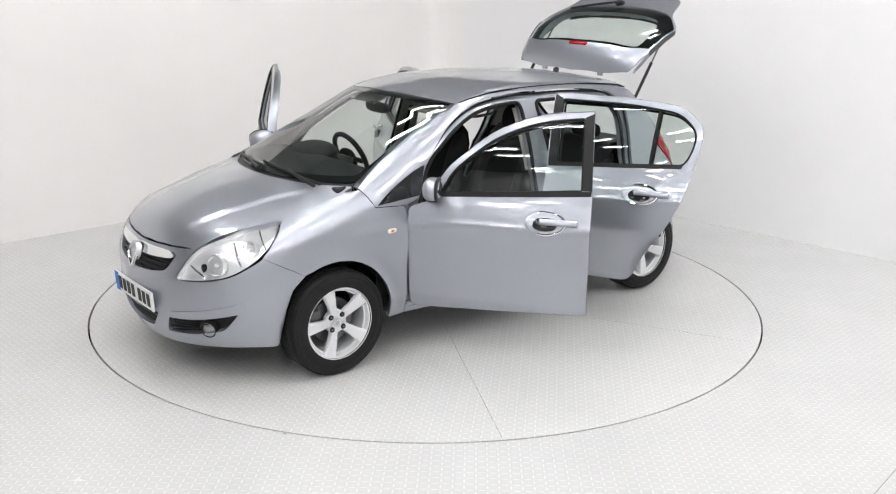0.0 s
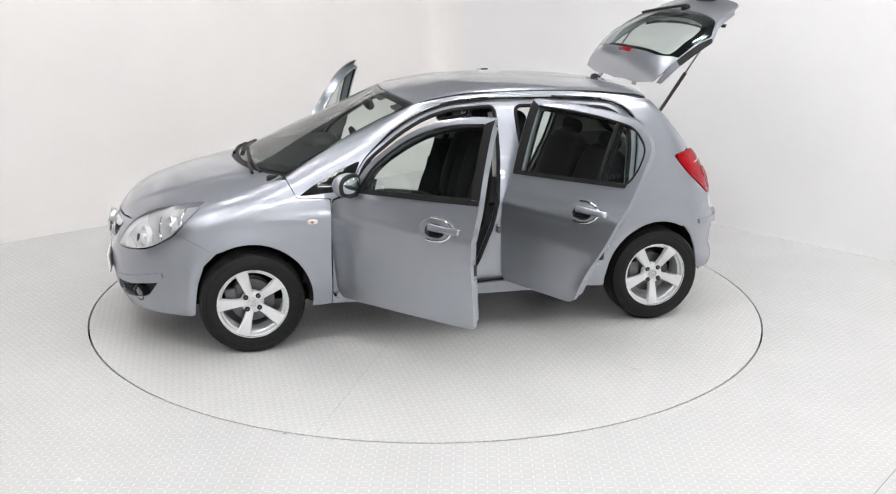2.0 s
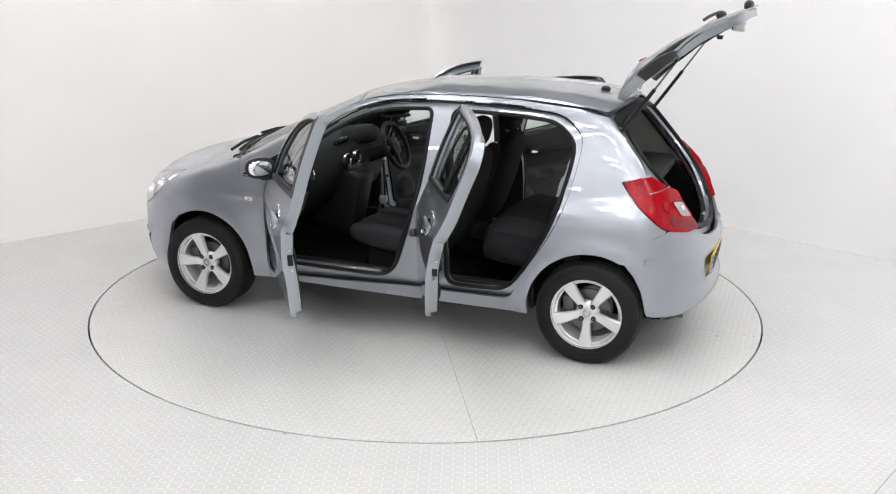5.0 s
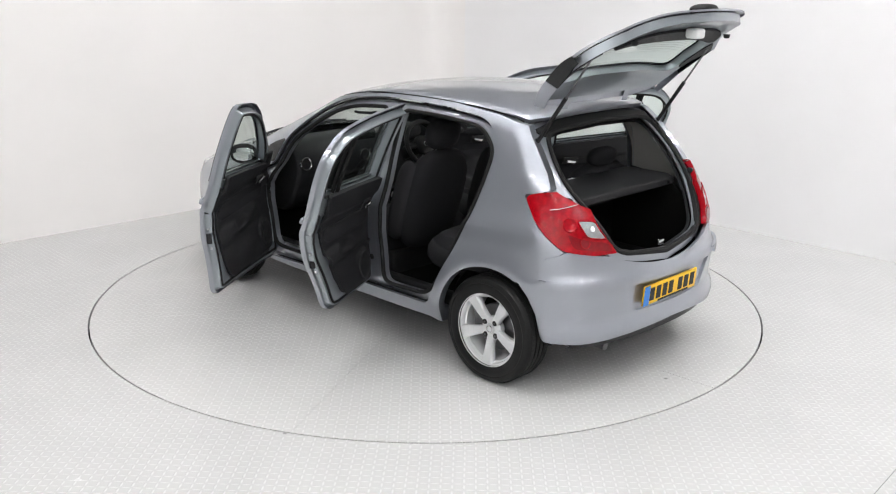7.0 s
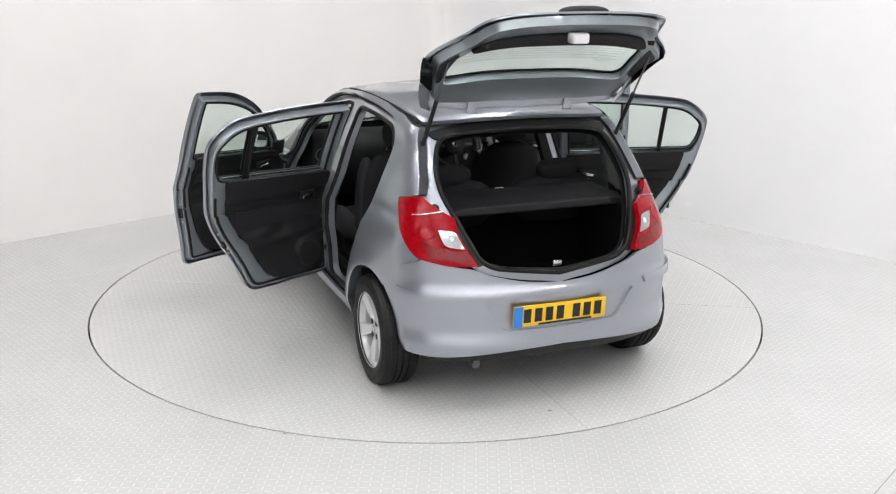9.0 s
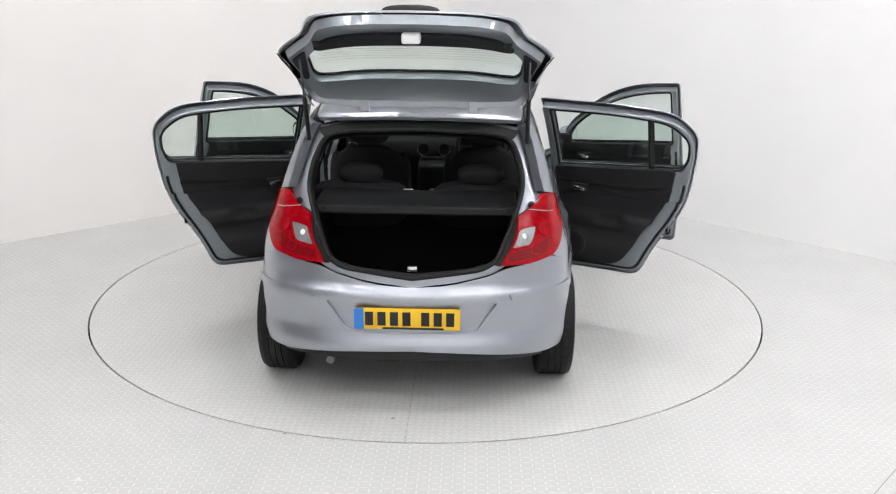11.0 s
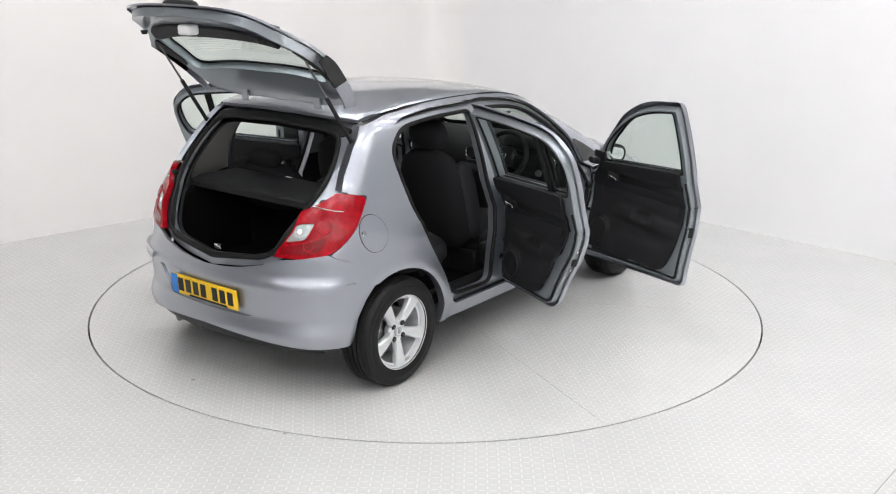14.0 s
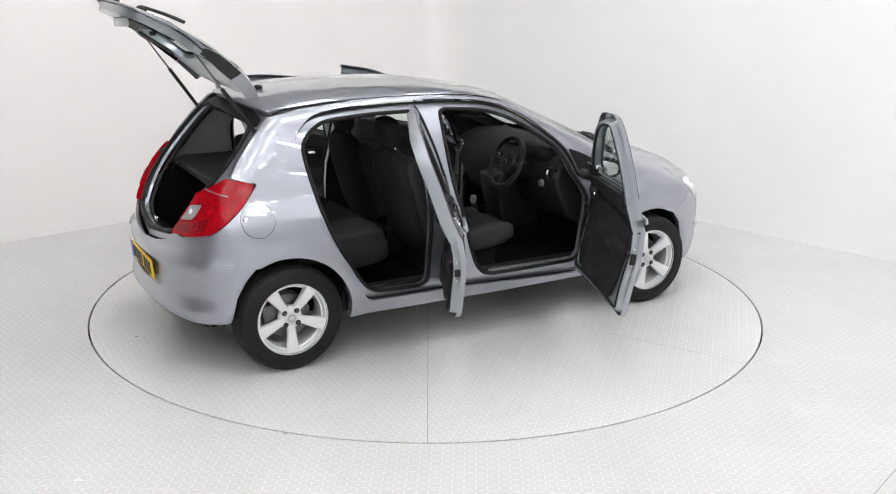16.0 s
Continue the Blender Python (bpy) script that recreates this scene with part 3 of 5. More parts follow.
def body():
    for s in (1, -1):
        # front wing
        o = [(0.797, 0.25), (0.80, 0.60), (0.797, 0.882, 0.015), (0.985, 0.893, 0.01), (1.035, 0.985), (1.25, 0.948), (1.487, 0.862), (1.575, 0.796),
             (1.652, 0.712)] + [(1.45, 0.600)] + FENDER_ARCH[1:] + [(0.905, 0.25)]
        part("front_wing", skin(from_side, fillet(o), side=s, depth=0.03, name="front_wing"), PAINT, car)
        # side frame with pillars, sill and rear quarter
        edge = rear_to_side([(0.557, 1.37), (0.599, 1.27), (0.629, 1.15), (0.650, 1.078)])
        o = [(0.793, 0.250), (0.793, 0.886), (0.983, 0.897, 0.01), (1.033, 0.993), (0.84, 1.10), (0.65, 1.196), (0.45, 1.290), (0.248, 1.379), (0.12, 1.404), (-0.01, 1.424),
             (-0.375, 1.446), (-0.743, 1.438), (-1.08, 1.408)] + edge + [(-1.475, 1.064, 0.01), (-1.385, 1.045, 0.02), (-1.478, 0.927, 0.1), (-1.60, 0.822), (-1.648, 0.785), (-1.634, 0.772),
             (-1.557, 0.740), (-1.458, 0.604)] + REAR_ARCH[::-1][1:] + [(-0.90, 0.250)]
        # the two door openings meet on the pillar: one joined hole
        both = ([(0.790, 0.279, 0.05), (0.797, 0.60), (0.790, 0.879, 0.02), (0.681, 0.919, 0.03), (0.606, 1.089, 0.12), (0.349, 1.300, 0.15), (0.10, 1.397, 0.15), (-0.24, 1.421),
                 (-0.70, 1.417, 0.2), (-1.029, 1.385, 0.10), (-1.156, 1.269, 0.06), (-1.144, 1.12, 0.08), (-1.098, 0.888, 0.12), (-1.016, 0.697, 0.1), (-0.896, 0.527, 0.09), (-0.806, 0.329, 0.06), (-0.23, 0.329)])
        part("side_frame", skin(from_side, fillet(o), [fillet(both)], side=s, depth=0.045, inward=(0, -1, 0), name="side_frame"), PAINT, car)
        part("door_opening_frame", skin(from_side, fillet(both), [fillet(FRONT_HOLE), fillet(REAR_HOLE)], side=s, lift=-0.034, depth=0.05,
                                        inward=(0, -1, 0), name="door_opening_frame"), PAINT, car)
        P = solve(*from_side(fillet(both, 0.04)))
        P = (P - normals(P) * 0.022) * [1, s, 1]
        part("frame_seal", bm_tube([tuple(p) for p in P], 0.006, 8, True), RUBBER, car)
        for hole in (FRONT_HOLE, REAR_HOLE):
            q = fillet(hole, 0.04)
            oo, dd = from_side(q)
            P = solve(oo, dd)
            N = normals(P)
            P = (P - N * 0.032 - np.array([0, 0.004, 0])) * [1, s, 1]
            part("door_seal", bm_tube([tuple(p) for p in P], 0.012, 8, True), RUBBER, car)
        # fixed front quarter light
        tri = fillet([(0.972, 0.902, 0.01), (0.682, 0.925, 0.01), (0.612, 1.085, 0.02), (0.70, 1.055, 0.2), (0.86, 0.975, 0.2)])
        part("quarter_light", skin(from_side, tri, side=s, lift=0.003, depth=0.012, name="quarter_light"), DARKGLASS, car, "black quarter light ahead of the door")
        # tail lamp
        tl = fillet([(-1.396, 1.040, 0.07), (-1.472, 1.061, 0.02)] + rear_to_side([(0.635, 1.069), (0.515, 0.98), (0.457, 0.80), (0.440, 0.762)])
                    + [(-1.735, 0.762), (-1.645, 0.79, 0.05), (-1.60, 0.826), (-1.48, 0.93, 0.1)])
        lamp = part("tail_lamp", skin(from_side, tl, side=s, lift=0.006, depth=0.03, step=0.025, name="tail_lamp"), REDLENS, car, "red tail lamp with a clear reversing window")
        wl = fillet([(p[0], p[1], 0.015) for p in rear_to_side([(0.605, 0.935), (0.520, 0.925), (0.482, 0.835), (0.580, 0.850)])])
        part("reversing_lamp", skin(from_side, wl, side=s, lift=0.0085, depth=0.004, step=0.02, name="reversing_lamp"), LAMPGLASS, lamp, "clear reversing lens over a bright reflector")
        q = np.array(rear_to_side([(0.545, 0.89)]))
        P = solve(*from_side(q))
        N = normals(P)[0] * [1, s, 1]
        bulb = part("lamp_bulb", bm_blob(0.026, 0.012, 0.030, 2.2), WHITELENS, lamp)
        bulb.matrix_basis = facing(Vector(P[0] * [1, s, 1]) + Vector(N) * 0.008, N)
        for y0, z0, r0 in ((0.645, 0.915, 0.034), (0.60, 0.825, 0.026)):
            P = solve(*from_side(np.array(rear_to_side([(y0, z0)]))))
            N = normals(P)[0] * [1, s, 1]
            bowl = part("lamp_bowl", bm_lathe([(0.0, 0.001), (r0 * 0.4, 0.0012), (r0 * 0.8, 0.002), (r0, 0.004), (r0 * 1.06, 0.004), (r0 * 1.1, 0.0)], 24), REDLENS, lamp)
            bowl.matrix_basis = facing(Vector(P[0] * [1, s, 1]) + Vector(N) * 0.005, N)
        lo = fillet([(p[0], p[1], 0.02) for p in rear_to_side([(0.668, 0.875), (0.60, 0.84), (0.478, 0.818), (0.460, 0.775), (0.60, 0.79), (0.655, 0.80)])])
        part("brake_lens", skin(from_side, lo, side=s, lift=0.0082, depth=0.004, step=0.02, name="brake_lens"), DARKRED, lamp, "darker red lower lens")
        q = np.array(rear_to_side([(0.565, 1.008), (0.62, 0.998), (0.66, 0.99), (0.69, 0.985)]))
        P = solve(*from_side(q))
        P = (P + normals(P) * 0.0075) * [1, s, 1]
        part("lens_line", bm_tube([tuple(p) for p in P], 0.0025, 6), SATIN, lamp)
        P = solve(*from_side(wl))
        P = (P + normals(P) * 0.0085) * [1, s, 1]
        part("lens_frame", bm_tube([tuple(p) for p in P], 0.004, 6, True), REDLENS, lamp)
        # headlamp
        hl = fillet([(0.69, 0.866, 0.015), (0.62, 0.853, 0.03), (0.543, 0.837, 0.03), (0.46, 0.797, 0.03), (0.372, 0.747, 0.02), (0.327, 0.684, 0.04), (0.283, 0.578, 0.02), (0.40, 0.588, 0.1), (0.493, 0.616, 0.1), (0.583, 0.688, 0.1), (0.655, 0.797, 0.1)], 0.02)
        bowl = part("headlamp", skin(from_front, hl, side=s, lift=-0.035, depth=-0.033, step=0.03, name="headlamp"), REFLECTOR, car, "clear headlamp with bright reflectors")
        part("lens", skin(from_front, hl, side=s, lift=0.001, depth=0.006, step=0.03, name="lens"), CLEARLENS, bowl)
        for u, v, r in ((0.44, 0.672, 0.055), (0.565, 0.762, 0.045)):
            oo, dd = from_front(np.array([[u, v]]))
            P = solve(oo, dd)[0]
            c = (P - normals(P[None])[0] * 0.03) * [1, s, 1]
            bm = bm_lathe([(0.0, -0.03), (r * 0.5, -0.024), (r * 0.85, -0.008), (r, 0.012), (r * 1.06, 0.012), (r * 1.06, -0.02)], 24, "x")
            ob = part("reflector_bowl", bm, REFLECTOR, bowl)
            ob.matrix_basis = Matrix.Translation(c) @ pose(0, 0, 0, 0, -8, 20 * s)
            bm = bm_lathe([(0.0, 0.014), (r * 0.2, 0.008), (r * 0.22, -0.03)], 12, "x")
            ob = part("bulb", bm, WHITEPLATE, bowl)
            ob.matrix_basis = Matrix.Translation(c) @ pose(0, 0, 0, 0, -8, 20 * s)
        for u0, v0, u1, v1 in ((0.335, 0.66, 0.40, 0.60), (0.50, 0.79, 0.535, 0.665), (0.60, 0.84, 0.625, 0.75)):
            q = np.array([[u0 + (u1 - u0) * k / 5, v0 + (v1 - v0) * k / 5] for k in range(6)])
            P = solve(*from_front(q))
            P = (P - normals(P) * 0.022) * [1, s, 1]
            part("lamp_bezel", bm_tube([tuple(p) for p in P], 0.005, 6), CHROME, bowl)
    # bonnet, roof, windscreen
    o = across([(1.985, 0.0), (1.975, 0.15), (1.948, 0.29), (1.888, 0.456, 0.02), (1.77, 0.512, 0.05), (1.652, 0.562, 0.05), (1.487, 0.636), (1.25, 0.650), (1.045, 0.655, 0.02), (1.13, 0.53, 0.1), (1.22, 0.38, 0.2), (1.285, 0.18, 0.2), (1.30, 0.0)])
    def creased(P, N):
        edge = 0.27 + 0.29 * (1.95 - P[:, 0])
        k = np.clip((edge - np.abs(P[:, 1])) / 0.03 + 0.5, 0, 1)
        k = k * k * (3 - 2 * k) * np.clip((P[:, 0] - 1.12) / 0.2, 0, 1) * np.clip((1.97 - P[:, 0]) / 0.2, 0, 1)
        return P + N * (0.007 * k)[:, None]
    part("bonnet", skin(from_top, fillet(o), depth=0.02, step=0.02, relief=creased, name="bonnet"), PAINT, car)
    o = across([(0.338, 0.0), (0.325, 0.2, 0.2), (0.290, 0.40, 0.2), (0.246, 0.552), (0.12, 0.556), (-0.375, 0.556), (-0.743, 0.556), (-1.08, 0.550), (-1.255, 0.535, 0.03), (-1.30, 0.33, 0.2), (-1.315, 0.0)])
    part("roof", skin(from_top, fillet(o), depth=0.02, name="roof"), PAINT, car, "smooth silver roof")
    o = across([(0.345, 0.0), (0.332, 0.2, 0.2), (0.297, 0.40, 0.2), (0.256, 0.545, 0.02), (0.62, 0.582), (1.030, 0.625, 0.03), (1.11, 0.50, 0.1), (1.185, 0.36, 0.2), (1.245, 0.16, 0.2), (1.255, 0.0)])
    part("windscreen", skin(from_top, fillet(o), depth=0.005, name="windscreen"), GLASS, car, "clear curved windscreen")
    hole = across([(0.385, 0.0), (0.372, 0.2, 0.2), (0.337, 0.40, 0.2), (0.305, 0.51, 0.03), (0.62, 0.548), (0.985, 0.585, 0.04), (1.06, 0.48, 0.1), (1.135, 0.34, 0.2), (1.185, 0.16, 0.2), (1.195, 0.0)])
    part("windscreen_border", skin(from_top, fillet(o), [fillet(hole)], depth=0.004, lift=-0.007, name="windscreen_border"), DARKGLASS, car)
    half = [(1.25, 0.0), (1.24, 0.16), (1.18, 0.36), (1.105, 0.50), (1.025, 0.63), (1.05, 0.66), (1.14, 0.54), (1.23, 0.39), (1.295, 0.18), (1.31, 0.0)]
    o = half + [(p[0], -p[1]) for p in half[-2:0:-1]]
    part("scuttle", skin(from_top, fillet(o), depth=0.02, lift=-0.012, name="scuttle"), BLACK, car, "black plastic scuttle below the windscreen")
    # bumpers
    o = mirrored([(0.0, 0.714), (0.22, 0.724), (0.30, 0.730), (0.360, 0.740), (0.322, 0.680), (0.276, 0.572, 0.03), (0.40, 0.580, 0.1), (0.497, 0.609, 0.1), (0.588, 0.683), (0.615, 0.710), (0.762, 0.598),
                  (0.715, 0.53), (0.69, 0.43), (0.672, 0.31), (0.66, 0.215, 0.02), (0.475, 0.222, 0.1), (0.2, 0.19, 0.1), (0.0, 0.185)])
    GR = mirrored([(0.0, 0.695), (0.20, 0.70, 0.05), (0.27, 0.695, 0.015), (0.225, 0.605, 0.03), (0.1, 0.575, 0.1), (0.0, 0.570)])
    LG = mirrored([(0.0, 0.352), (0.12, 0.358, 0.05), (0.175, 0.362, 0.015), (0.12, 0.262, 0.03), (0.0, 0.243)])
    FG = [(0.235, 0.352, 0.01), (0.36, 0.365, 0.1), (0.523, 0.415, 0.01), (0.468, 0.318, 0.03), (0.33, 0.275, 0.1), (0.21, 0.262, 0.015)]
    FGm = [(-p[0], *p[1:]) for p in FG]
    fb = part("front_bumper", skin(from_front, fillet(o, 0.02), [fillet(h, 0.02) for h in (GR, LG, FG, FGm)], depth=0.04, name="front_bumper"), PAINT, car)
    for nm, h in (("grille", GR), ("lower_grille", LG), ("lamp_recess", FG), ("lamp_recess", FGm)):
        g = part(nm, skin(from_front, fillet(h, 0.02), lift=-0.04, depth=0, name=nm), BLACK, fb, "black slatted grille" if "grille" in nm else "")
    return fb



def inset(pts, d):
    """Corners of an outline moved inwards by d."""
    P = np.array([p[:2] for p in pts], float)
    area = 0.5 * np.sum(P[:, 0] * np.roll(P[:, 1], -1) - np.roll(P[:, 0], -1) * P[:, 1])
    sg = 1 if area > 0 else -1
    out = []
    n = len(P)
    for k in range(n):
        a, b = P[k] - P[k - 1], P[(k + 1) % n] - P[k]
        na, nb = sg * np.array([-a[1], a[0]]) / np.hypot(*a), sg * np.array([-b[1], b[0]]) / np.hypot(*b)
        m = na + nb
        m = m / max(m @ m / 2, 0.5)
        out.append((P[k][0] + m[0] * d, P[k][1] + m[1] * d, *pts[k][2:]))
    return out


def at_side(x, z, lift=0.0, s=1):
    """A place on the body's flank and its outward direction."""
    o, d = from_side(np.array([[x, z]], float))
    P = solve(o, d)
    N = normals(P)
    return Vector((P[0] + N[0] * lift) * [1, s, 1]), Vector(N[0] * [1, s, 1])


def facing(p, n, up=(0, 0, 1)):
    """A pose at p whose y axis points along n and whose z axis is as upright as it can be."""
    n = Vector(n).normalized()
    x = n.cross(Vector(up)).normalized()
    z = x.cross(n)
    return Matrix.Translation(p) @ Matrix((x, n, z)).transposed().to_4x4()


def bm_blob(sx, sy, sz, power=2.6, seg=20, rings=12):
    """A rounded cushion form."""
    bm = bmesh.new()
    bmesh.ops.create_uvsphere(bm, u_segments=seg, v_segments=rings, radius=1)
    for v in bm.verts:
        c = v.co.normalized()
        k = (abs(c.x) ** power + abs(c.y) ** power + abs(c.z) ** power) ** (-1 / power)
        v.co = Vector((c.x * k * sx / 2, c.y * k * sy / 2, c.z * k * sz / 2))
    return bm


front_bumper = body()

FRONT_GLASS = [(0.615, 0.960, 0.02), (0.55, 1.085, 0.08), (0.335, 1.265, 0.14), (0.09, 1.358, 0.14), (-0.152, 1.384, 0.02), (-0.166, 1.018, 0.015)]
REAR_GLASS = [(-0.286, 1.006, 0.015), (-0.264, 1.384, 0.02), (-0.70, 1.382, 0.18), (-1.005, 1.346, 0.10), (-1.115, 1.246, 0.05), (-1.104, 1.135, 0.05), (-1.062, 1.055, 0.03)]


def door(front, s, angle, tilt=(0.0, 0.0)):
    """A door with its trim, swung open by angle about an axis that leans by tilt."""
    outline, pane = (FRONT_DOOR, FRONT_GLASS) if front else (REAR_DOOR, REAR_GLASS)
    h = Vector((0.778, 0.822 * s, 0)) if front else Vector((-0.245, 0.838 * s, 0))
    h.z = 0.6
    lean = pose(0, 0, 0, tilt[0] * s, 0, 0) @ pose(0, 0, 0, 0, tilt[1], 0)
    swing = Matrix.Translation(h) @ lean @ pose(0, 0, 0, 0, 0, -angle * s) @ lean.inverted() @ Matrix.Translation(-h)
    name = "front_door" if front else "rear_door"
    d = part(name, skin(from_side, fillet(outline), [fillet(pane)], side=s, depth=0.028, inward=(0, -1, 0), name=name), PAINT, car,
             "open silver front door with door mirror" if front else "open silver rear door with black inner trim")
    d.matrix_basis = swing
    small = inset(outline, 0.012)
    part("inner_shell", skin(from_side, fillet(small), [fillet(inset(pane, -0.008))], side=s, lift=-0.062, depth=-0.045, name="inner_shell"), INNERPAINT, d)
    # glass, seals, black belt strips
    part("window_glass", skin(from_side, fillet(inset(pane, -0.010)), side=s, lift=-0.018, depth=0.004, name="window_glass"), GLASS, d, "green-tinted window glass")
    for lift in (-0.004, -0.058):
        q = fillet(inset(pane, 0.002), 0.04)
        P = solve(*from_side(q))
        P = (P + normals(P) * lift) * [1, s, 1]
        part("window_seal", bm_tube([tuple(p) for p in P], 0.007, 8, True), RUBBER, d)
    zb = 0.952 if front else 0.976
    belt = [(0.66, zb - 0.014), (0.665, zb + 0.010), (-0.215, zb + 0.070), (-0.215, zb + 0.044)] if front else [(-0.238, zb + 0.012), (-0.238, zb + 0.036), (-1.06, zb + 0.084), (-1.05, zb + 0.060)]
    part("belt_strip", skin(from_side, fillet(belt), side=s, lift=0.005, depth=0.006, step=0.1, name="belt_strip"), BLACK, d, "black rubber window strip")
    pil = [(-0.150, 1.386), (-0.168, 1.022), (-0.218, 1.022), (-0.197, 1.406)] if front else [(-0.212, 1.406), (-0.236, 1.010), (-0.287, 1.010), (-0.266, 1.386)]
    part("pillar_strip", skin(from_side, fillet(pil), side=s, lift=0.003, depth=0.004, step=0.1, name="pillar_strip"), BLACK, d, "black strip on the window frame")
    if not front:
        for lift in (-0.006, -0.030, -0.054):
            dv = [at_side(-0.865 - 0.012 * k / 4, 1.035 + 0.32 * k / 4, lift, s)[0] for k in range(5)]
            part("window_divider", bm_tube(dv, 0.011, 8), RUBBER, d)
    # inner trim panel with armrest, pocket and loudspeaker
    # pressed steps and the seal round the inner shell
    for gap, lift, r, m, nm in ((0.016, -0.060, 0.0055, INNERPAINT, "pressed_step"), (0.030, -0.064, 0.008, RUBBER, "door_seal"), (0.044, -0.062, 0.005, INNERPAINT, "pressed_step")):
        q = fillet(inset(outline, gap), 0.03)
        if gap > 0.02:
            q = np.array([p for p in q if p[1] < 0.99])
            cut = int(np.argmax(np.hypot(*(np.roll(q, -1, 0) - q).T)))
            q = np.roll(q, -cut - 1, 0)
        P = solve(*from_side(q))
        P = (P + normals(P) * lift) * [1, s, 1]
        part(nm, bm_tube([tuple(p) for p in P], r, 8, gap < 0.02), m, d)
    trim = ([(0.70, 0.35, 0.08), (0.72, 0.86, 0.05), (0.60, 0.972, 0.03), (-0.150, 1.032, 0.02), (-0.158, 0.70, 0.1), (-0.13, 0.50, 0.1), (-0.06, 0.375, 0.09)] if front else
            [(-0.275, 0.375, 0.06), (-0.268, 1.020, 0.02), (-1.03, 1.066, 0.03), (-0.99, 0.88, 0.1), (-0.885, 0.70, 0.1), (-0.785, 0.55, 0.1), (-0.69, 0.39, 0.09)])
    mx, sx = (0.22, 0.57) if front else (-0.58, -0.39)

    def sculpted(P, N):
        x, z = P[:, 0], P[:, 2]
        ledge = 0.014 * np.clip((z - 0.895 + 0.02 * np.cos((x - mx) * 5)) / 0.018, 0, 1)
        arm = 0.024 * np.exp(-((z - 0.655 - 0.04 * (x - mx)) / 0.045) ** 4) * np.exp(-((x - mx + 0.05) / 0.30) ** 6)
        well = -0.022 * np.exp(-((z - 0.665) / 0.030) ** 4 - ((x - mx + 0.03) / 0.085) ** 4)
        pocket = 0.015 * np.exp(-((z - 0.45) / 0.075) ** 4) * np.exp(-((x - mx + 0.04) / 0.26) ** 6)
        cone = 0.018 * np.clip((0.105 - np.hypot(x - sx, z - 0.49)) / 0.025, 0, 1)
        return P - N * (ledge + arm + well + np.maximum(pocket, cone))[:, None]
    tp = part("trim_panel", skin(from_side, fillet(trim), side=s, lift=-0.076, depth=-0.022, step=0.013, relief=sculpted, name="trim_panel"), TRIM, d, "black plastic and cloth door trim")
    cx = 0.24 if front else -0.58

    def fix(nm, bm, m, x, z, lift, label="", rx=0, ry=0):
        p, n = at_side(x, z, lift, s)
        ob = part(nm, bm, m, tp, label)
        ob.matrix_basis = facing(p, -n) @ pose(0, 0, 0, rx, ry, 0)
        return ob
    ins = ([(0.62, 0.745, 0.05), (0.60, 0.865, 0.05), (0.2, 0.872, 0.1), (-0.13, 0.868, 0.03), (-0.13, 0.745, 0.05), (0.2, 0.735, 0.1)] if front else
           [(-0.30, 0.745, 0.05), (-0.30, 0.865, 0.03), (-0.6, 0.872, 0.1), (-0.945, 0.872, 0.05), (-0.875, 0.755, 0.05), (-0.6, 0.735, 0.1)])
    part("cloth_insert", skin(from_side, fillet(ins), side=s, lift=-0.0795, depth=-0.004, name="cloth_insert"), CLOTH, tp, "black cloth insert")
    fix("loudspeaker", bm_lathe([(0.0, 0.004), (0.055, 0.006), (0.07, 0.005), (0.078, 0.002), (0.080, -0.01)], 24, "y"), BLACK, sx, 0.49, -0.096)
    hx = 0.47 if front else -0.42
    fix("inner_handle", bm_box(0.075, 0.018, 0.022, bev=0.006), CHROME, hx, 0.905, -0.108, "chrome inner door handle", ry=12 * s)
    fix("handle_cup", bm_box(0.11, 0.012, 0.05, bev=0.005), BLACK, hx, 0.905, -0.092)
    if front:
        fix("mirror_sail", bm_box(0.11, 0.02, 0.10, bev=0.008), BLACK, 0.615, 0.985, -0.07)
    # latch, stops and hinges on the door's edges
    for z in (0.66, 0.60, 0.72):
        x = -0.212 if front else (-0.965 - (z - 0.66) * 0.6)
        p, n = at_side(x, z, -0.045, s)
        ob = part("latch" if z == 0.66 else "latch_screw", bm_box(0.016, 0.028 if z == 0.66 else 0.012, 0.06 if z == 0.66 else 0.012, bev=0.003), SATIN if z != 0.66 else BLACK, d)
        ob.location = p
    for z in (0.42, 0.80):
        x = 0.79 if front else -0.232
        p, n = at_side(x, z, -0.055, s)
        ob = part("hinge", bm_box(0.06, 0.03, 0.06, bev=0.006), PAINT, d)
        ob.location = p
    # outer handle: chrome ringed cup and a bar
    hx, hz = (0.02, 0.848) if front else (-0.83, 0.874)
    p, n = at_side(hx, hz, 0.001, s)
    cup = part("handle_cup", bm_blob(0.215, 0.010, 0.120, 2.2), PAINT, d)
    cup.matrix_basis = facing(p, n)
    ring = part("handle_ring", bm_tube([(0.110 * math.cos(a), 0.006, 0.061 * math.sin(a)) for a in [radians(70 + k * 11) for k in range(21)]] if s > 0 else
                                       [(0.110 * math.cos(a), 0.006, 0.061 * math.sin(a)) for a in [radians(110 - k * 11) for k in range(21)]], 0.0065, 8), CHROME, d, "chrome handle surround")
    ring.matrix_basis = facing(p, n)
    # the facing frame's x axis points forward on the left flank and backward on the right
    p2, n2 = at_side(hx - 0.075, hz + 0.006, 0.030, s)
    bar = part("handle", bm_box(0.21, 0.022, 0.036, bev=0.010), PAINT, d, "silver pull handle")
    bar.matrix_basis = facing(p2, n2)
    # raised black blob in place of the shaded hollow behind the bar
    p3, n3 = at_side(hx, hz - 0.004, 0.003, s)
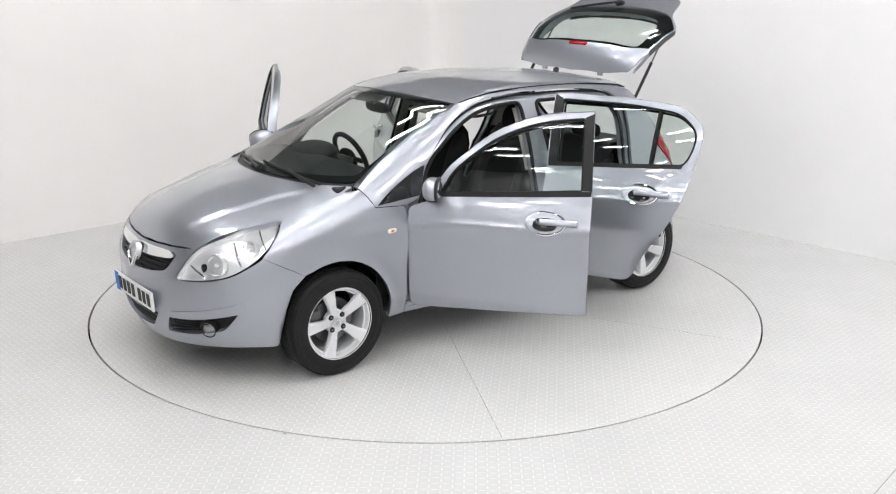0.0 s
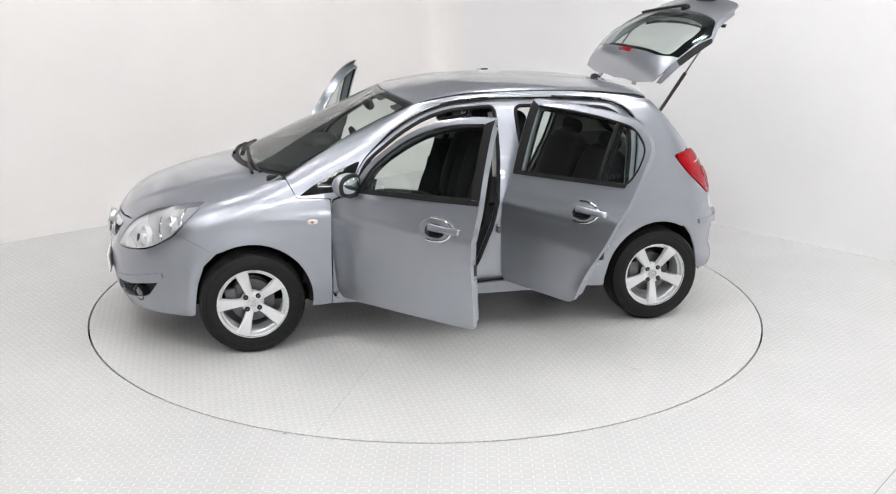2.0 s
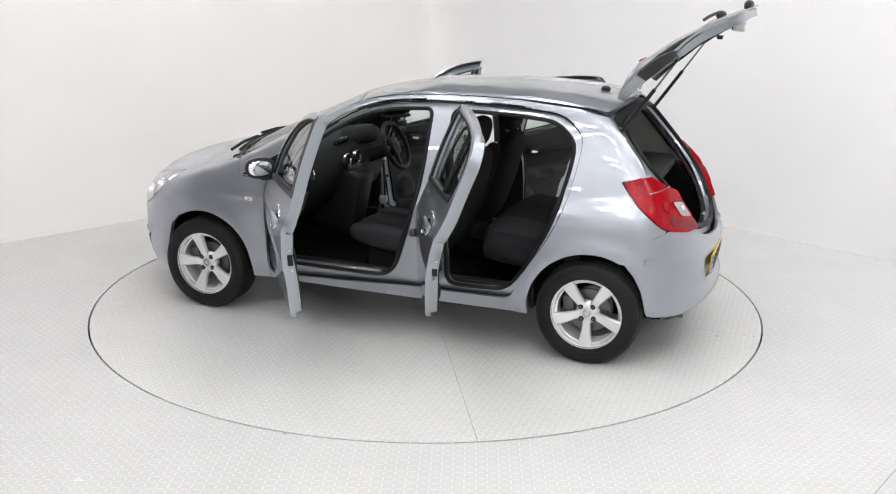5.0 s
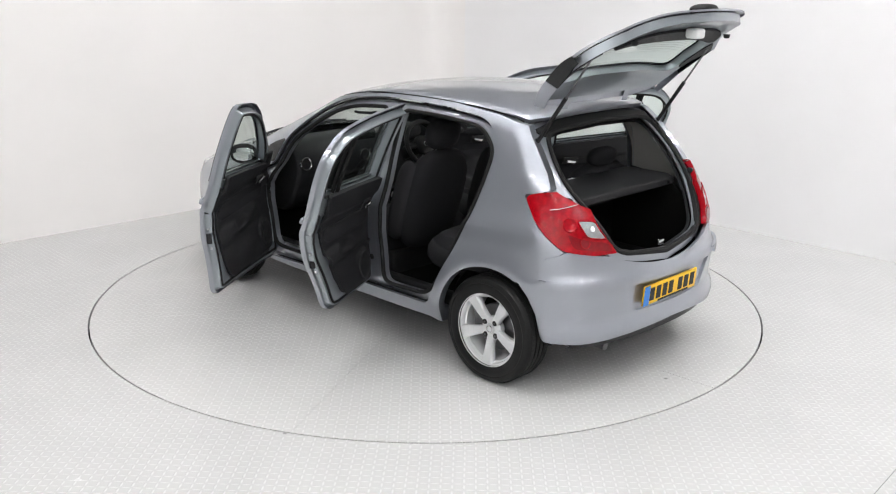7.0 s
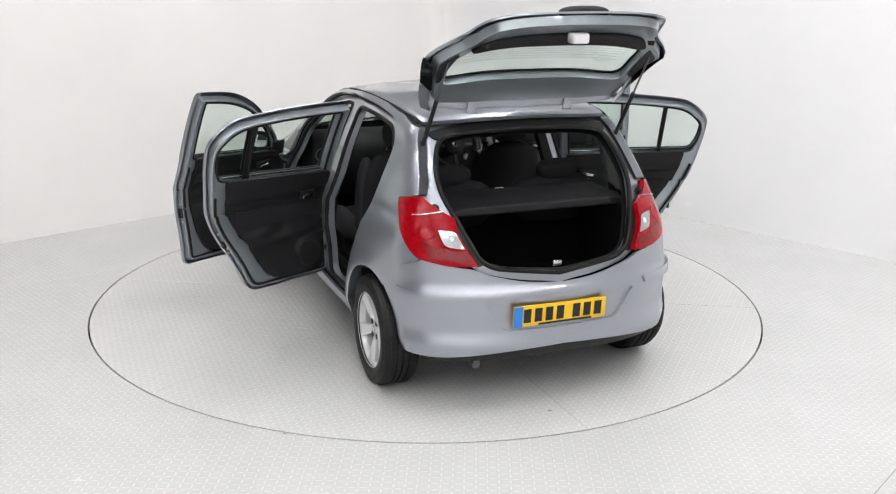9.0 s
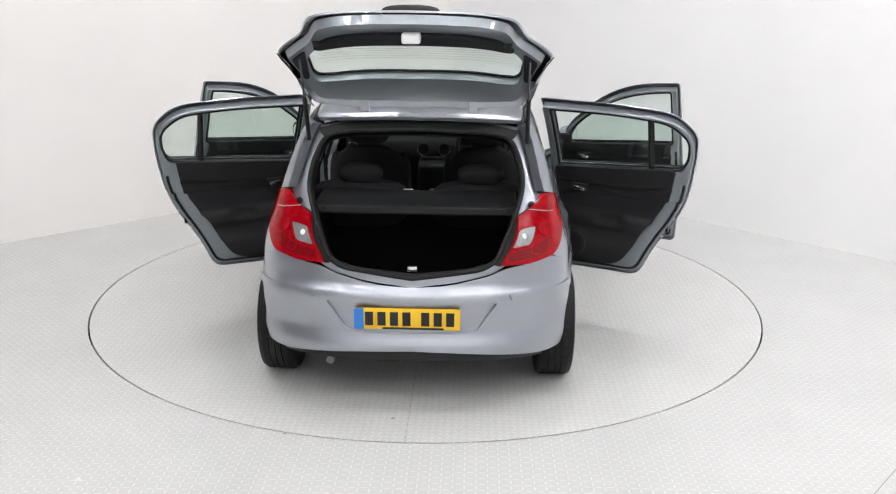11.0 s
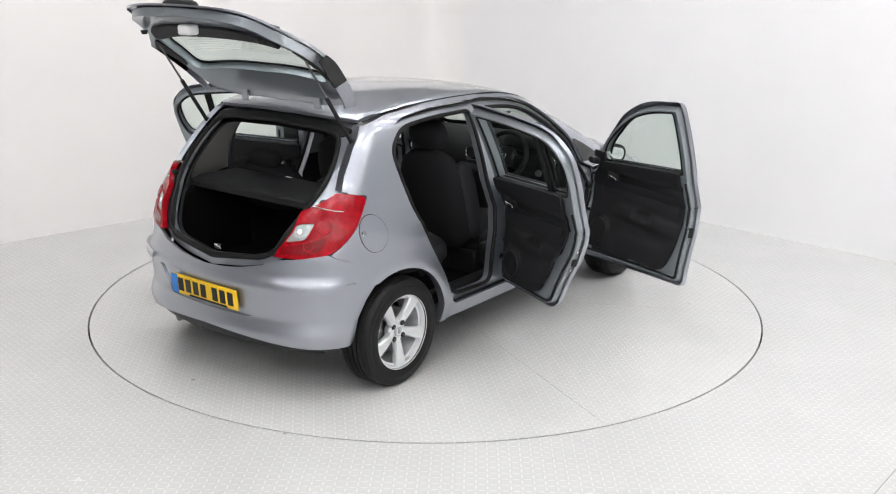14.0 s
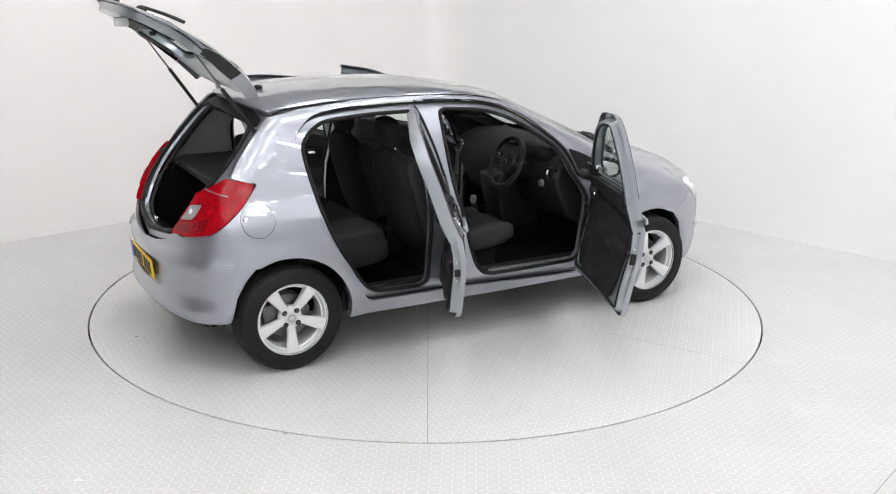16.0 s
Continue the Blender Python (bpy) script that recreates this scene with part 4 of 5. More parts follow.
    pit = part("handle_hollow", bm_blob(0.135, 0.012, 0.078, 2.4), DARKGLASS, d)
    pit.matrix_basis = facing(p3, n3)
    if front:
        # door mirror, folded out with the door
        at = swing.inverted() @ Vector((0.735, 0.965 * s, 1.0))
        bm = bm_blob(0.105, 0.172, 0.124, 2.4)
        for v in bm.verts:
            if v.co.x < -0.03:
                v.co.x = -0.03
        hs = part("door_mirror", bm, PAINT, d, "silver door mirror housing")
        hs.matrix_basis = Matrix.Translation(at) @ pose(0, 0, 0, 0, 0, 4 * s)
        bm = bm_blob(0.02, 0.146, 0.098, 2.5)
        g = part("mirror_rim", bm_blob(0.028, 0.178, 0.128, 2.5), BLACK, hs)
        g.location = (-0.032, 0, 0)
        g = part("mirror_glass", bm, MIRROR, hs, "oval mirror glass")
        g.location = (-0.038, 0, 0)
        g = part("mirror_arm", bm_box(0.07, 0.15, 0.045, bev=0.015), BLACK, hs)
        g.location = (0.0, -0.075 * s, -0.058)
    return d


def wheel(x, s):
    """Alloy wheel with five broad spokes."""
    hub = part("wheel", bm_lathe([(0.0, -0.09), (0.115, -0.09), (0.125, -0.06), (0.125, -0.075), (0.06, -0.05), (0.06, 0.0), (0.0, 0.0)], 32), STEEL, car, "five-spoke silver alloy wheel on a black tyre")
    R = 0.298
    W = 0.095
    prof = [(0.200, -W), (0.225, -W - 0.006), (0.262, -W - 0.004), (0.285, -W + 0.004), (0.293, -W + 0.018), (R, -W + 0.04), (R, -0.036), (R - 0.007, -0.034), (R - 0.007, -0.028), (R, -0.026),
            (R, -0.004), (R - 0.007, -0.002), (R - 0.007, 0.004), (R, 0.006), (R, 0.028), (R - 0.007, 0.030), (R - 0.007, 0.036), (R, 0.038),
            (R, W - 0.04), (0.293, W - 0.018), (0.285, W - 0.004), (0.262, W + 0.004), (0.258, W + 0.002), (0.254, W + 0.005), (0.225, W + 0.006), (0.204, W), (0.198, W - 0.012), (0.19, 0), (0.2, -W)]
    tyre = part("tyre", bm_lathe(prof, 72), TYRE, hub, "black tyre")
    # shoulder blocks of the tread
    bm = bmesh.new()
    for k in range(64):
        a = 2 * math.pi * k / 64
        for y in (-0.054, 0.054):
            m = pose(0, 0, 0, 0, math.degrees(-a), 0)
            bm_box(0.0025, 0.024, 0.019, bm=bm, at=tuple(m @ Vector((R - 0.0005, y, 0))), rot=(0, math.degrees(-a), 0))
    tagged(part("tread", tagged_mesh(bm), TYRE, hub, "tread blocks"), kind="stuff")
    rim = part("rim", bm_lathe([(0.199, 0.092), (0.205, 0.094), (0.207, 0.089), (0.202, 0.085), (0.191, 0.083), (0.188, 0.076), (0.184, 0.060), (0.176, 0.056), (0.174, 0.02), (0.178, -0.05), (0.19, -0.09), (0.199, -0.09)], 64), ALLOY, hub)
    for k in range(5):
        bm = bmesh.new()
        secs = [(0.040, 0.024, 0.056, 0.030), (0.08, 0.025, 0.068, 0.030), (0.12, 0.029, 0.077, 0.032), (0.165, 0.035, 0.083, 0.038), (0.185, 0.039, 0.085, 0.040), (0.197, 0.043, 0.084, 0.042)]
        rings = []
        for r, hw, y, dp in secs:
            rings.append([bm.verts.new(c) for c in ((-hw, y - 0.010, r), (-hw * 0.78, y, r), (0, y + 0.001, r), (hw * 0.78, y, r), (hw, y - 0.010, r), (hw * 0.9, y - dp, r), (-hw * 0.9, y - dp, r))])
        for a, b in zip(rings, rings[1:]):
            for j in range(7):
                bm.faces.new((a[j], a[(j + 1) % 7], b[(j + 1) % 7], b[j]))
        bm.faces.new(rings[0])
        bm.faces.new(rings[-1])
        sp = part("spoke", bm, ALLOY, hub)
        sp.rotation_euler = (0, radians(72 * k + (18 if x > 0 else 36)), 0)
    part("hub_face", bm_lathe([(0.0, 0.058), (0.03, 0.058), (0.056, 0.056), (0.066, 0.047), (0.068, 0.02)], 40), ALLOY, hub)
    part("centre_cap", bm_lathe([(0.0, 0.067), (0.02, 0.066), (0.029, 0.063), (0.031, 0.056)], 28), SATIN, hub, "silver centre cap")
    part("cap_badge", bm_lathe([(0.014, 0.0675), (0.018, 0.0685), (0.022, 0.067)], 20), CHROME, hub)
    for k in range(4):
        a = radians(90 * k + 40)
        b = part("wheel_bolt", bm_lathe([(0.0, 0.061), (0.006, 0.061), (0.007, 0.0565)], 6), STEEL, hub)
        b.location = (0.05 * math.cos(a), 0.005, 0.05 * math.sin(a))
        # flat black disc for the shade inside the bolt's recess
        w = part("bolt_recess", bm_lathe([(0.0, 0.0585), (0.011, 0.0588), (0.014, 0.059), (0.0155, 0.055)], 16), INK, hub)
        w.location = b.location
    disc_ = part("brake_disc", bm_lathe([(0.0, 0.008), (0.125, 0.008), (0.13, 0.0), (0.125, -0.012), (0.0, -0.012)], 40), STEEL, hub, "dull steel brake disc")
    cal = part("brake_caliper", bm_box(0.07, 0.06, 0.12, (0.115, 0.0, 0.02), (0, 8, 0), bev=0.012), STEEL, hub)
    hub.matrix_basis = Matrix.Translation((x, 0.742 * s, R)) @ pose(0, 0, 0, 0, 0, 0 if s > 0 else 180)
    return hub


def tagged_mesh(bm):
    me = bpy.data.meshes.new("tread")
    bm.to_mesh(me)
    bm.free()
    return me


for s, fa, lean in ((1, 52.7, (1.5, 3.2)), (-1, 64.9, (3.7, 6.2))):
    door(True, s, fa, lean)
    door(False, s, 64.0)
    wheel(AX, s)
    wheel(-AX, s)


def rear():
    o = mirrored([(0.0, 0.662), (0.15, 0.672, 0.2), (0.289, 0.715, 0.1), (0.339, 0.748, 0.03), (0.40, 0.757, 0.1), (0.510, 0.786, 0.05), (0.526, 0.775), (0.594, 0.740), (0.668, 0.604), (0.634, 0.54), (0.604, 0.45), (0.586, 0.335), (0.578, 0.305, 0.05), (0.45, 0.296, 0.1), (0.2, 0.334, 0.1), (0.0, 0.345)])
    REC = mirrored([(0.0, 0.588), (0.30, 0.586, 0.015), (0.235, 0.432, 0.03), (0.0, 0.428)])
    rb = part("rear_bumper", skin(from_tail, fillet(o, 0.02), [fillet(REC, 0.02)], depth=0.018, step=0.022, name="rear_bumper"), PAINT, car)
    part("plate_recess", skin(from_tail, fillet(REC, 0.02), lift=-0.017, depth=-0.017, step=0.03, name="plate_recess"), PAINT, rb)
    for s in (1, -1):
        st = [(s * a, b, 0.01) for a, b in ((0.335, 0.628), (0.345, 0.592), (0.45, 0.590), (0.60, 0.606), (0.600, 0.640), (0.45, 0.628))]
        part("bumper_strip", skin(from_tail, fillet(st, 0.02), lift=0.017, depth=0.018, step=0.03, name="bumper_strip"), PAINT, rb, "raised silver bumper strip")
    part("lower_valance", skin(from_tail, fillet(mirrored([(0.0, 0.352), (0.2, 0.340), (0.45, 0.302), (0.50, 0.25), (0.0, 0.26)]), 0.03), lift=-0.03, depth=0.0, name="lower_valance"), BLACK, rb)
    # rear opening frame, seal and striker
    wide = [(p[0] + (0.022 if p[0] > 0 else 0), p[1] + (0.006 if p[1] > 1 else -0.004), *p[2:]) for p in GATE_EDGE]
    part("rear_opening_frame", skin(from_rear, fillet(mirrored(wide)), [fillet(mirrored(BOOT_HOLE))], lift=-0.040, depth=0.035, inward=(1, 0, 0), step=0.03, name="rear_opening_frame"), PAINT, car)
    part("opening_lining", skin(from_rear, fillet(inset(mirrored(wide), 0.012)), [fillet(mirrored(BOOT_HOLE))], lift=-0.082, depth=0.02, inward=(1, 0, 0), step=0.04, name="opening_lining"), TRIM, car, "black lining inside the boot opening")
    q = fillet(mirrored(BOOT_HOLE), 0.04)
    P = solve(*from_rear(q))
    P = P - normals(P) * 0.036
    part("boot_seal", bm_tube([tuple(p) for p in P], 0.013, 8, True), RUBBER, car)
    # black strip added in place of the shaded gap under the tailgate hinges
    hd = mirrored([(0.0, 1.424), (0.35, 1.412, 0.1), (0.535, 1.370, 0.03), (0.505, 1.335, 0.03), (0.35, 1.378, 0.1), (0.0, 1.391)])
    part("header_strip", skin(from_rear, fillet(hd), lift=-0.032, depth=0.02, name="header_strip"), RUBBER, car, "black strip for the shaded gap under the tailgate hinges")
    # black sill plate
    sill = mirrored([(0.0, 0.722), (0.30, 0.752, 0.1), (0.36, 0.775, 0.05), (0.41, 0.768, 0.02), (0.30, 0.728, 0.1), (0.0, 0.702)])
    part("sill_plate", skin(from_rear, fillet(sill), lift=-0.030, depth=0.02, step=0.03, name="sill_plate"), BLACK, car, "black boot sill trim")
    part("striker", bm_box(0.02, 0.05, 0.03, (-1.77, 0, 0.735), bev=0.006), CHROME, car)
    for s in (1, -1):
        side = [(s * a, b, 0.03) for a, b in ((0.50, 0.985), (0.632, 1.035), (0.600, 0.990), (0.480, 0.800), (0.452, 0.755), (0.40, 0.765))]
        part("opening_trim", skin(from_rear, fillet(side, 0.02), lift=-0.028, depth=0.03, inward=(1, 0, 0), step=0.03, name="opening_trim"), BLACK, car, "black trim beside the boot opening")
        P = solve(*from_rear(np.array([[s * 0.585, 1.02]])))[0]
        w = part("rubber_stop", bm_lathe([(0.0, -0.02), (0.012, -0.02), (0.018, -0.01), (0.018, 0.01)], 16, "x"), RUBBER, car)
        w.location = P + np.array([0.03, 0, 0])
    # number plate: blue band, yellow ground, black bars for the characters
    pl = part("number_plate", bm_box(0.012, 0.52, 0.111, bev=0.004), YELLOW, car, "yellow number plate with a blue band")
    pl.matrix_basis = Matrix.Translation((-1.862, 0.02, 0.505)) @ pose(0, 0, 0, 0, -4, 0)
    bb = part("country_band", bm_box(0.004, 0.048, 0.109, (-0.0065, 0.235, 0)), BLUE, pl, smooth=False)
    plate_bars(pl, -1)
    part("plate_caption", bm_box(0.003, 0.30, 0.010, (-0.0072, -0.03, -0.048)), INK, pl, smooth=False)
    fp = part("number_plate", bm_box(0.012, 0.52, 0.111, bev=0.004), WHITEPLATE, car, "white number plate with a blue band")
    fp.matrix_basis = Matrix.Translation((2.062, 0.0, 0.425)) @ pose(0, 0, 0, 0, 4, 0)
    part("country_band", bm_box(0.004, 0.048, 0.109, (0.0065, -0.235, 0)), BLUE, fp, smooth=False)
    plate_bars(fp, 1)


def plate_bars(pl, s):
    """Seven upright black bars in two groups."""
    y = 0.185
    for k in range(7):
        part("bar", bm_box(0.004, 0.040, 0.072, (0.0068 * s, -y * s, 0.002)), INK, pl, smooth=False)
        y -= 0.061 if k != 3 else 0.092


rear()

HINGE = Vector((-1.272, 0, 1.432))


def tailgate(angle):
    swing = Matrix.Translation(HINGE) @ pose(0, 0, 0, 0, angle, 0) @ Matrix.Translation(-HINGE)
    WIN = mirrored([(0.0, 1.315), (0.44, 1.298, 0.2), (0.591, 1.246, 0.008), (0.616, 1.15, 0.05), (0.635, 1.081, 0.012), (0.512, 0.996, 0.05), (0.25, 0.972, 0.1), (0.0, 0.965)])
    edge = [(p[0] - (0.004 if p[0] > 0 else 0), p[1] + (-0.004 if p[1] > 1 else 0.004), *p[2:]) for p in GATE_SKIN]
    g = part("tailgate", skin(from_rear, fillet(mirrored(edge)), [fillet(WIN)], depth=0.010, step=0.03, name="tailgate"), PAINT, car, "raised silver tailgate with rear window and wiper")
    g.matrix_basis = swing
    part("rear_window", skin(from_rear, fillet(inset(WIN, -0.008)), lift=-0.008, depth=0.004, step=0.04, name="rear_window"), GLASS, g, "rear window with heating lines")
    CLEAR = mirrored([(0.0, 1.290), (0.42, 1.280, 0.1), (0.505, 1.262, 0.04), (0.515, 1.12, 0.05), (0.46, 1.055, 0.04), (0.25, 1.030, 0.1), (0.0, 1.024)])
    part("window_border", skin(from_rear, fillet(inset(WIN, -0.006)), [fillet(CLEAR)], lift=-0.013, depth=0.004, step=0.04, name="window_border"), DARKGLASS, g, "black printed glass border")
    inner = [(p[0] - (0.032 if p[0] > 0 else 0), p[1] + (-0.02 if p[1] > 1.2 else (0.018 if p[1] < 0.9 else 0)), *p[2:]) for p in GATE_SKIN]
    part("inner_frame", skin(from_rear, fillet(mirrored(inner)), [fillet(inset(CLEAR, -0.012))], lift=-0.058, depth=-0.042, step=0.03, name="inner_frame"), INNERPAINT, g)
    band = mirrored([(0.0, 1.012), (0.25, 1.018, 0.1), (0.45, 1.042, 0.03), (0.48, 1.02, 0.03), (0.41, 0.94, 0.05), (0.25, 0.905, 0.2), (0.0, 0.895)])
    part("trim_panel", skin(from_rear, fillet(band), lift=-0.072, depth=-0.02, step=0.03, name="trim_panel"), TRIM, g, "black plastic tailgate trim")
    for s in (1, -1):
        sp = [(s * a, b, 0.02) for a, b in ((0.535, 1.24), (0.565, 1.24), (0.60, 1.09), (0.52, 1.04), (0.525, 1.10))]
        part("side_trim", skin(from_rear, fillet(sp, 0.03), lift=-0.064, depth=-0.008, step=0.03, name="side_trim"), BLACK, g)
        P = solve(*from_rear(np.array([[s * 0.43, 0.90]])))[0]
        w = part("rubber_stop", bm_lathe([(0.0, 0.02), (0.014, 0.02), (0.02, 0.0)], 16, "x"), RUBBER, g)
        w.location = P + np.array([0.085, 0, 0])
        w = part("gate_hinge", bm_box(0.07, 0.05, 0.025, (-1.29, 0.28 * s, 1.385), (0, -25, 0), bev=0.006), PAINT, g)
    # the gate's sides: black glass returns, and painted returns by the hinges
    def side_return(s, pts, material, name, label):
        q = np.array([(s * u, z) for u, z in pts], float)
        P = solve(*from_rear(q))
        N = normals(P)
        bm = bmesh.new()
        rings = []
        for a, n, (u, z) in zip(P, N, pts):
            deep = 0.066 - 0.03 * min(max((1.2 - z) / 0.12, 0), 1)
            push = np.array([0, 0.004 * s, 0])
            rings.append([bm.verts.new(c) for c in (a + n * 0.003 + push, a - n * deep + push, a - n * deep - push, a + n * 0.003 - push)])
        for a, b in zip(rings, rings[1:]):
            for k in range(4):
                bm.faces.new((a[k], a[(k + 1) % 4], b[(k + 1) % 4], b[k]))
        bm.faces.new(rings[0])
        bm.faces.new(rings[-1])
        part(name, bm, material, g, label)
    for s in (1, -1):
        side_return(s, [(0.596, 1.256), (0.612, 1.20), (0.626, 1.15), (0.640, 1.10), (0.645, 1.083)], DARKGLASS, "side_glass", "black glass return at the gate's side")
        side_return(s, [(0.560, 1.362), (0.582, 1.32), (0.592, 1.28), (0.596, 1.258)], PAINT, "spoiler_side", "")
    P = solve(*from_rear(np.array([[0.0, 0.835]])))[0]
    lt = part("latch", bm_box(0.05, 0.085, 0.07, bev=0.012), WHITEPLATE, g, "bare white metal latch")
    lt.location = P + np.array([0.10, 0, 0])
    # handle grip over the plate lamp, high brake lamp, wiper
    P = solve(*from_rear(np.array([[0.0, 0.80]])))[0]
    hd = part("grip", bm_blob(0.06, 0.26, 0.05, 2.6), BLACK, g, "black release grip")
    hd.location = P + np.array([-0.005, 0, 0])
    P = solve(*from_rear(np.array([[0.0, 1.325]])))[0]
    bl = part("brake_lamp", bm_box(0.02, 0.17, 0.024, bev=0.006), REDLENS, g, "red high-level brake lamp")
    bl.matrix_basis = Matrix.Translation(P + np.array([-0.004, 0, 0])) @ pose(0, 0, 0, 0, 35, 0)
    P = solve(*from_rear(np.array([[0.0, 0.945]])))[0]
    wb = part("wiper_motor", bm_blob(0.05, 0.07, 0.06, 2.4), BLACK, g)
    wb.location = P + np.array([-0.01, 0, 0])
    pts = []
    for k in range(7):
        q = solve(*from_rear(np.array([[-0.36 * k / 6, 0.95 + 0.10 * k / 6]])))[0]
        pts.append(q + normals(q[None])[0] * 0.025)
    part("wiper_arm", bm_tube([tuple(p) for p in pts], 0.009, 8), BLACK, g, "black rear wiper")
    # heating lines on the glass
    bm = bmesh.new()
    for k in range(9):
        z = 1.075 + k * 0.0165
        q = np.array([[y, z] for y in np.linspace(-0.46, 0.46, 12)])
        P = solve(*from_rear(q))
        P = P - normals(P) * 0.0145
        bm_tube([tuple(p) for p in P], 0.00035, 4, bm=bm)
    me = bpy.data.meshes.new("heating_lines")
    bm.to_mesh(me)
    bm.free()
    tagged(part("heating_lines", me, BLACK, g), kind="stuff")
    # the gate's flanks sit flatter and wider than the body's tail
    def flank(p):
        k = min(max((1.37 - p[2]) / 0.2, 0), 1)
        # the roof spoiler stands proud above the glass
        out = 0.060 * min(max((1.435 - p[2]) / 0.09, 0), 1) * min(max((p[2] - 0.93) / 0.36, 0), 1)
        return Vector((p[0] - 0.062 * k * min(abs(p[1]) / 0.6, 1.1) ** 2 - 0.7 * out, p[1] * (1 + 0.025 * k), p[2] + 0.7 * out))
    for ob in [g] + list(g.children):
        if ob is g or ob.matrix_basis.translation.length < 1e-6:
            for v in ob.data.vertices:
                v.co = flank(v.co)
        else:
            ob.location = flank(ob.location)
    # gas struts
    for s in (1, -1):
        a = Vector((-1.335, 0.565 * s, 1.285))
        q = solve(*from_rear(np.array([[0.535 * s, 1.035]])))[0] + np.array([0.06, 0, 0])
        b = swing @ flank(q)
        m = a.lerp(b, 0.52)
        part("gas_strut", bm_tube([a, m], 0.011, 12), BLACK, car, "black gas strut holding the tailgate")
        part("strut_rod", bm_tube([m, b], 0.0055, 10), STEEL, car, "thin steel strut rod")
        part("strut_mount", bm_box(0.03, 0.02, 0.05, tuple(a), bev=0.006), BLACK, car)
    return g


tailgate(88.4)


# ---- inside, underneath and small outer parts ----
def extrude(profile, y0, y1, bm=None):
    """A bar across the car from a closed profile of (x, z)."""
    bm = bm or bmesh.new()
    a = [bm.verts.new((x, y0, z)) for x, z in profile]
    b = [bm.verts.new((x, y1, z)) for x, z in profile]
    n = len(profile)
    for k in range(n):
        bm.faces.new((a[k], a[(k + 1) % n], b[(k + 1) % n], b[k]))
    bm.faces.new(a)
    bm.faces.new(b)
    return bm


def shell():
    # engine bay block, underside, cabin floor and boot
    part("engine_bay", bm_box(0.80, 1.04, 0.42, (1.48, 0, 0.46), bev=0.03), PIT, car, "black engine bay")
    part("underside", bm_box(3.3, 1.10, 0.06, (0.02, 0, 0.250), bev=0.01), PIT, car)
    part("cabin_floor", bm_box(1.95, 1.42, 0.05, (0.04, 0, 0.285), bev=0.01), CARPET, car, "black carpeted floor")
    part("bulkhead", bm_box(0.05, 1.30, 0.68, (1.0, 0, 0.62)), CARPET, car)
    part("boot_floor", bm_box(0.66, 1.14, 0.04, (-1.37, 0, 0.50), bev=0.008), CARPET, car, "black boot carpet")
    part("boot_rear_lining", bm_box(0.03, 0.98, 0.17, (-1.69, 0, 0.575), bev=0.006), CARPET, car, "black lining behind the boot sill")
    # panel added to stop light leaking past the bench into the boot
    part("boot_front_lining", bm_box(0.02, 1.20, 0.45, (-1.105, 0, 0.735)), CARPET, car, "black panel added behind the rear bench")
    part("transmission_tunnel", bm_box(1.5, 0.20, 0.12, (0.2, 0, 0.35), bev=0.04), CARPET, car)
    for s in (1, -1):
        part("boot_side", extrude([(-1.08, 0.50), (-1.08, 0.98), (-1.48, 0.98), (-1.585, 0.90), (-1.66, 0.74), (-1.68, 0.50)], 0.485 * s, 0.515 * s), CARPET, car, "black boot side lining")
        # inner sills with scuff plates
        part("inner_sill", bm_box(1.85, 0.07, 0.13, (0.0, 0.685 * s, 0.315), bev=0.015), BLACK, car)
        part("scuff_plate", bm_box(0.62, 0.035, 0.006, (0.36, 0.735 * s, 0.369), bev=0.002), SATIN, car, "silver scuff plate")
        part("sill", bm_box(1.66, 0.09, 0.07, (-0.05, 0.735 * s, 0.280), bev=0.025), PAINT, car, "silver lower sill")
        # wheel housings
        for x in (AX, -AX):
            bm = bmesh.new()
            n = 22
            rows = [[bm.verts.new((x + r * math.cos(radians(-2 + 184 * k / n)), y * s, AZ + r * math.sin(radians(-2 + 184 * k / n)))) for k in range(n + 1)]
                    for r, y in ((0.350, 0.742), (0.360, 0.735), (0.360, 0.60), (0.30, 0.56), (0.0, 0.56))]
            for a, b in zip(rows, rows[1:]):
                for k in range(n):
                    bm.faces.new((a[k], a[k + 1], b[k + 1], b[k]))
            part("wheel_housing", bm, PIT, car, "black wheel arch liner")
        # pillar linings
        c = [(-1.105, 0.97, 0.03), (-1.135, 1.16, 0.1), (-1.10, 1.29, 0.1), (-0.98, 1.37, 0.1), (-1.25, 1.372, 0.02)] + [(p[0] + 0.03, p[1] - 0.01) for p in rear_to_side([(0.50, 1.345), (0.55, 1.25), (0.575, 1.12), (0.53, 0.98)])]
        part("rear_pillar_lining", skin(from_side, fillet(c), side=s, lift=-0.075, depth=0.0, name="rear_pillar_lining"), LINING, car, "grey pillar lining")
        q = [(-0.96, 0.55, 0.05), (-1.06, 0.80), (-1.12, 1.0), (-1.20, 0.99), (-1.20, 0.55)]
        part("rear_side_trim", skin(from_side, fillet(q), side=s, lift=-0.085, depth=0.0, name="rear_side_trim"), TRIM, car)
        up = [(-0.205, 1.36), (-0.352, 1.365), (-0.385, 0.98), (-0.20, 0.98)]
        part("pillar_trim", skin(from_side, fillet(up), side=s, lift=-0.086, depth=0.0, name="pillar_trim"), LINING, car, "grey centre pillar trim")
        low = [(-0.195, 0.975), (-0.385, 0.975), (-0.42, 0.36), (-0.02, 0.36), (-0.14, 0.72)]
        part("lower_pillar_trim", skin(from_side, fillet(low), side=s, lift=-0.086, depth=0.0, name="lower_pillar_trim"), TRIM, car)
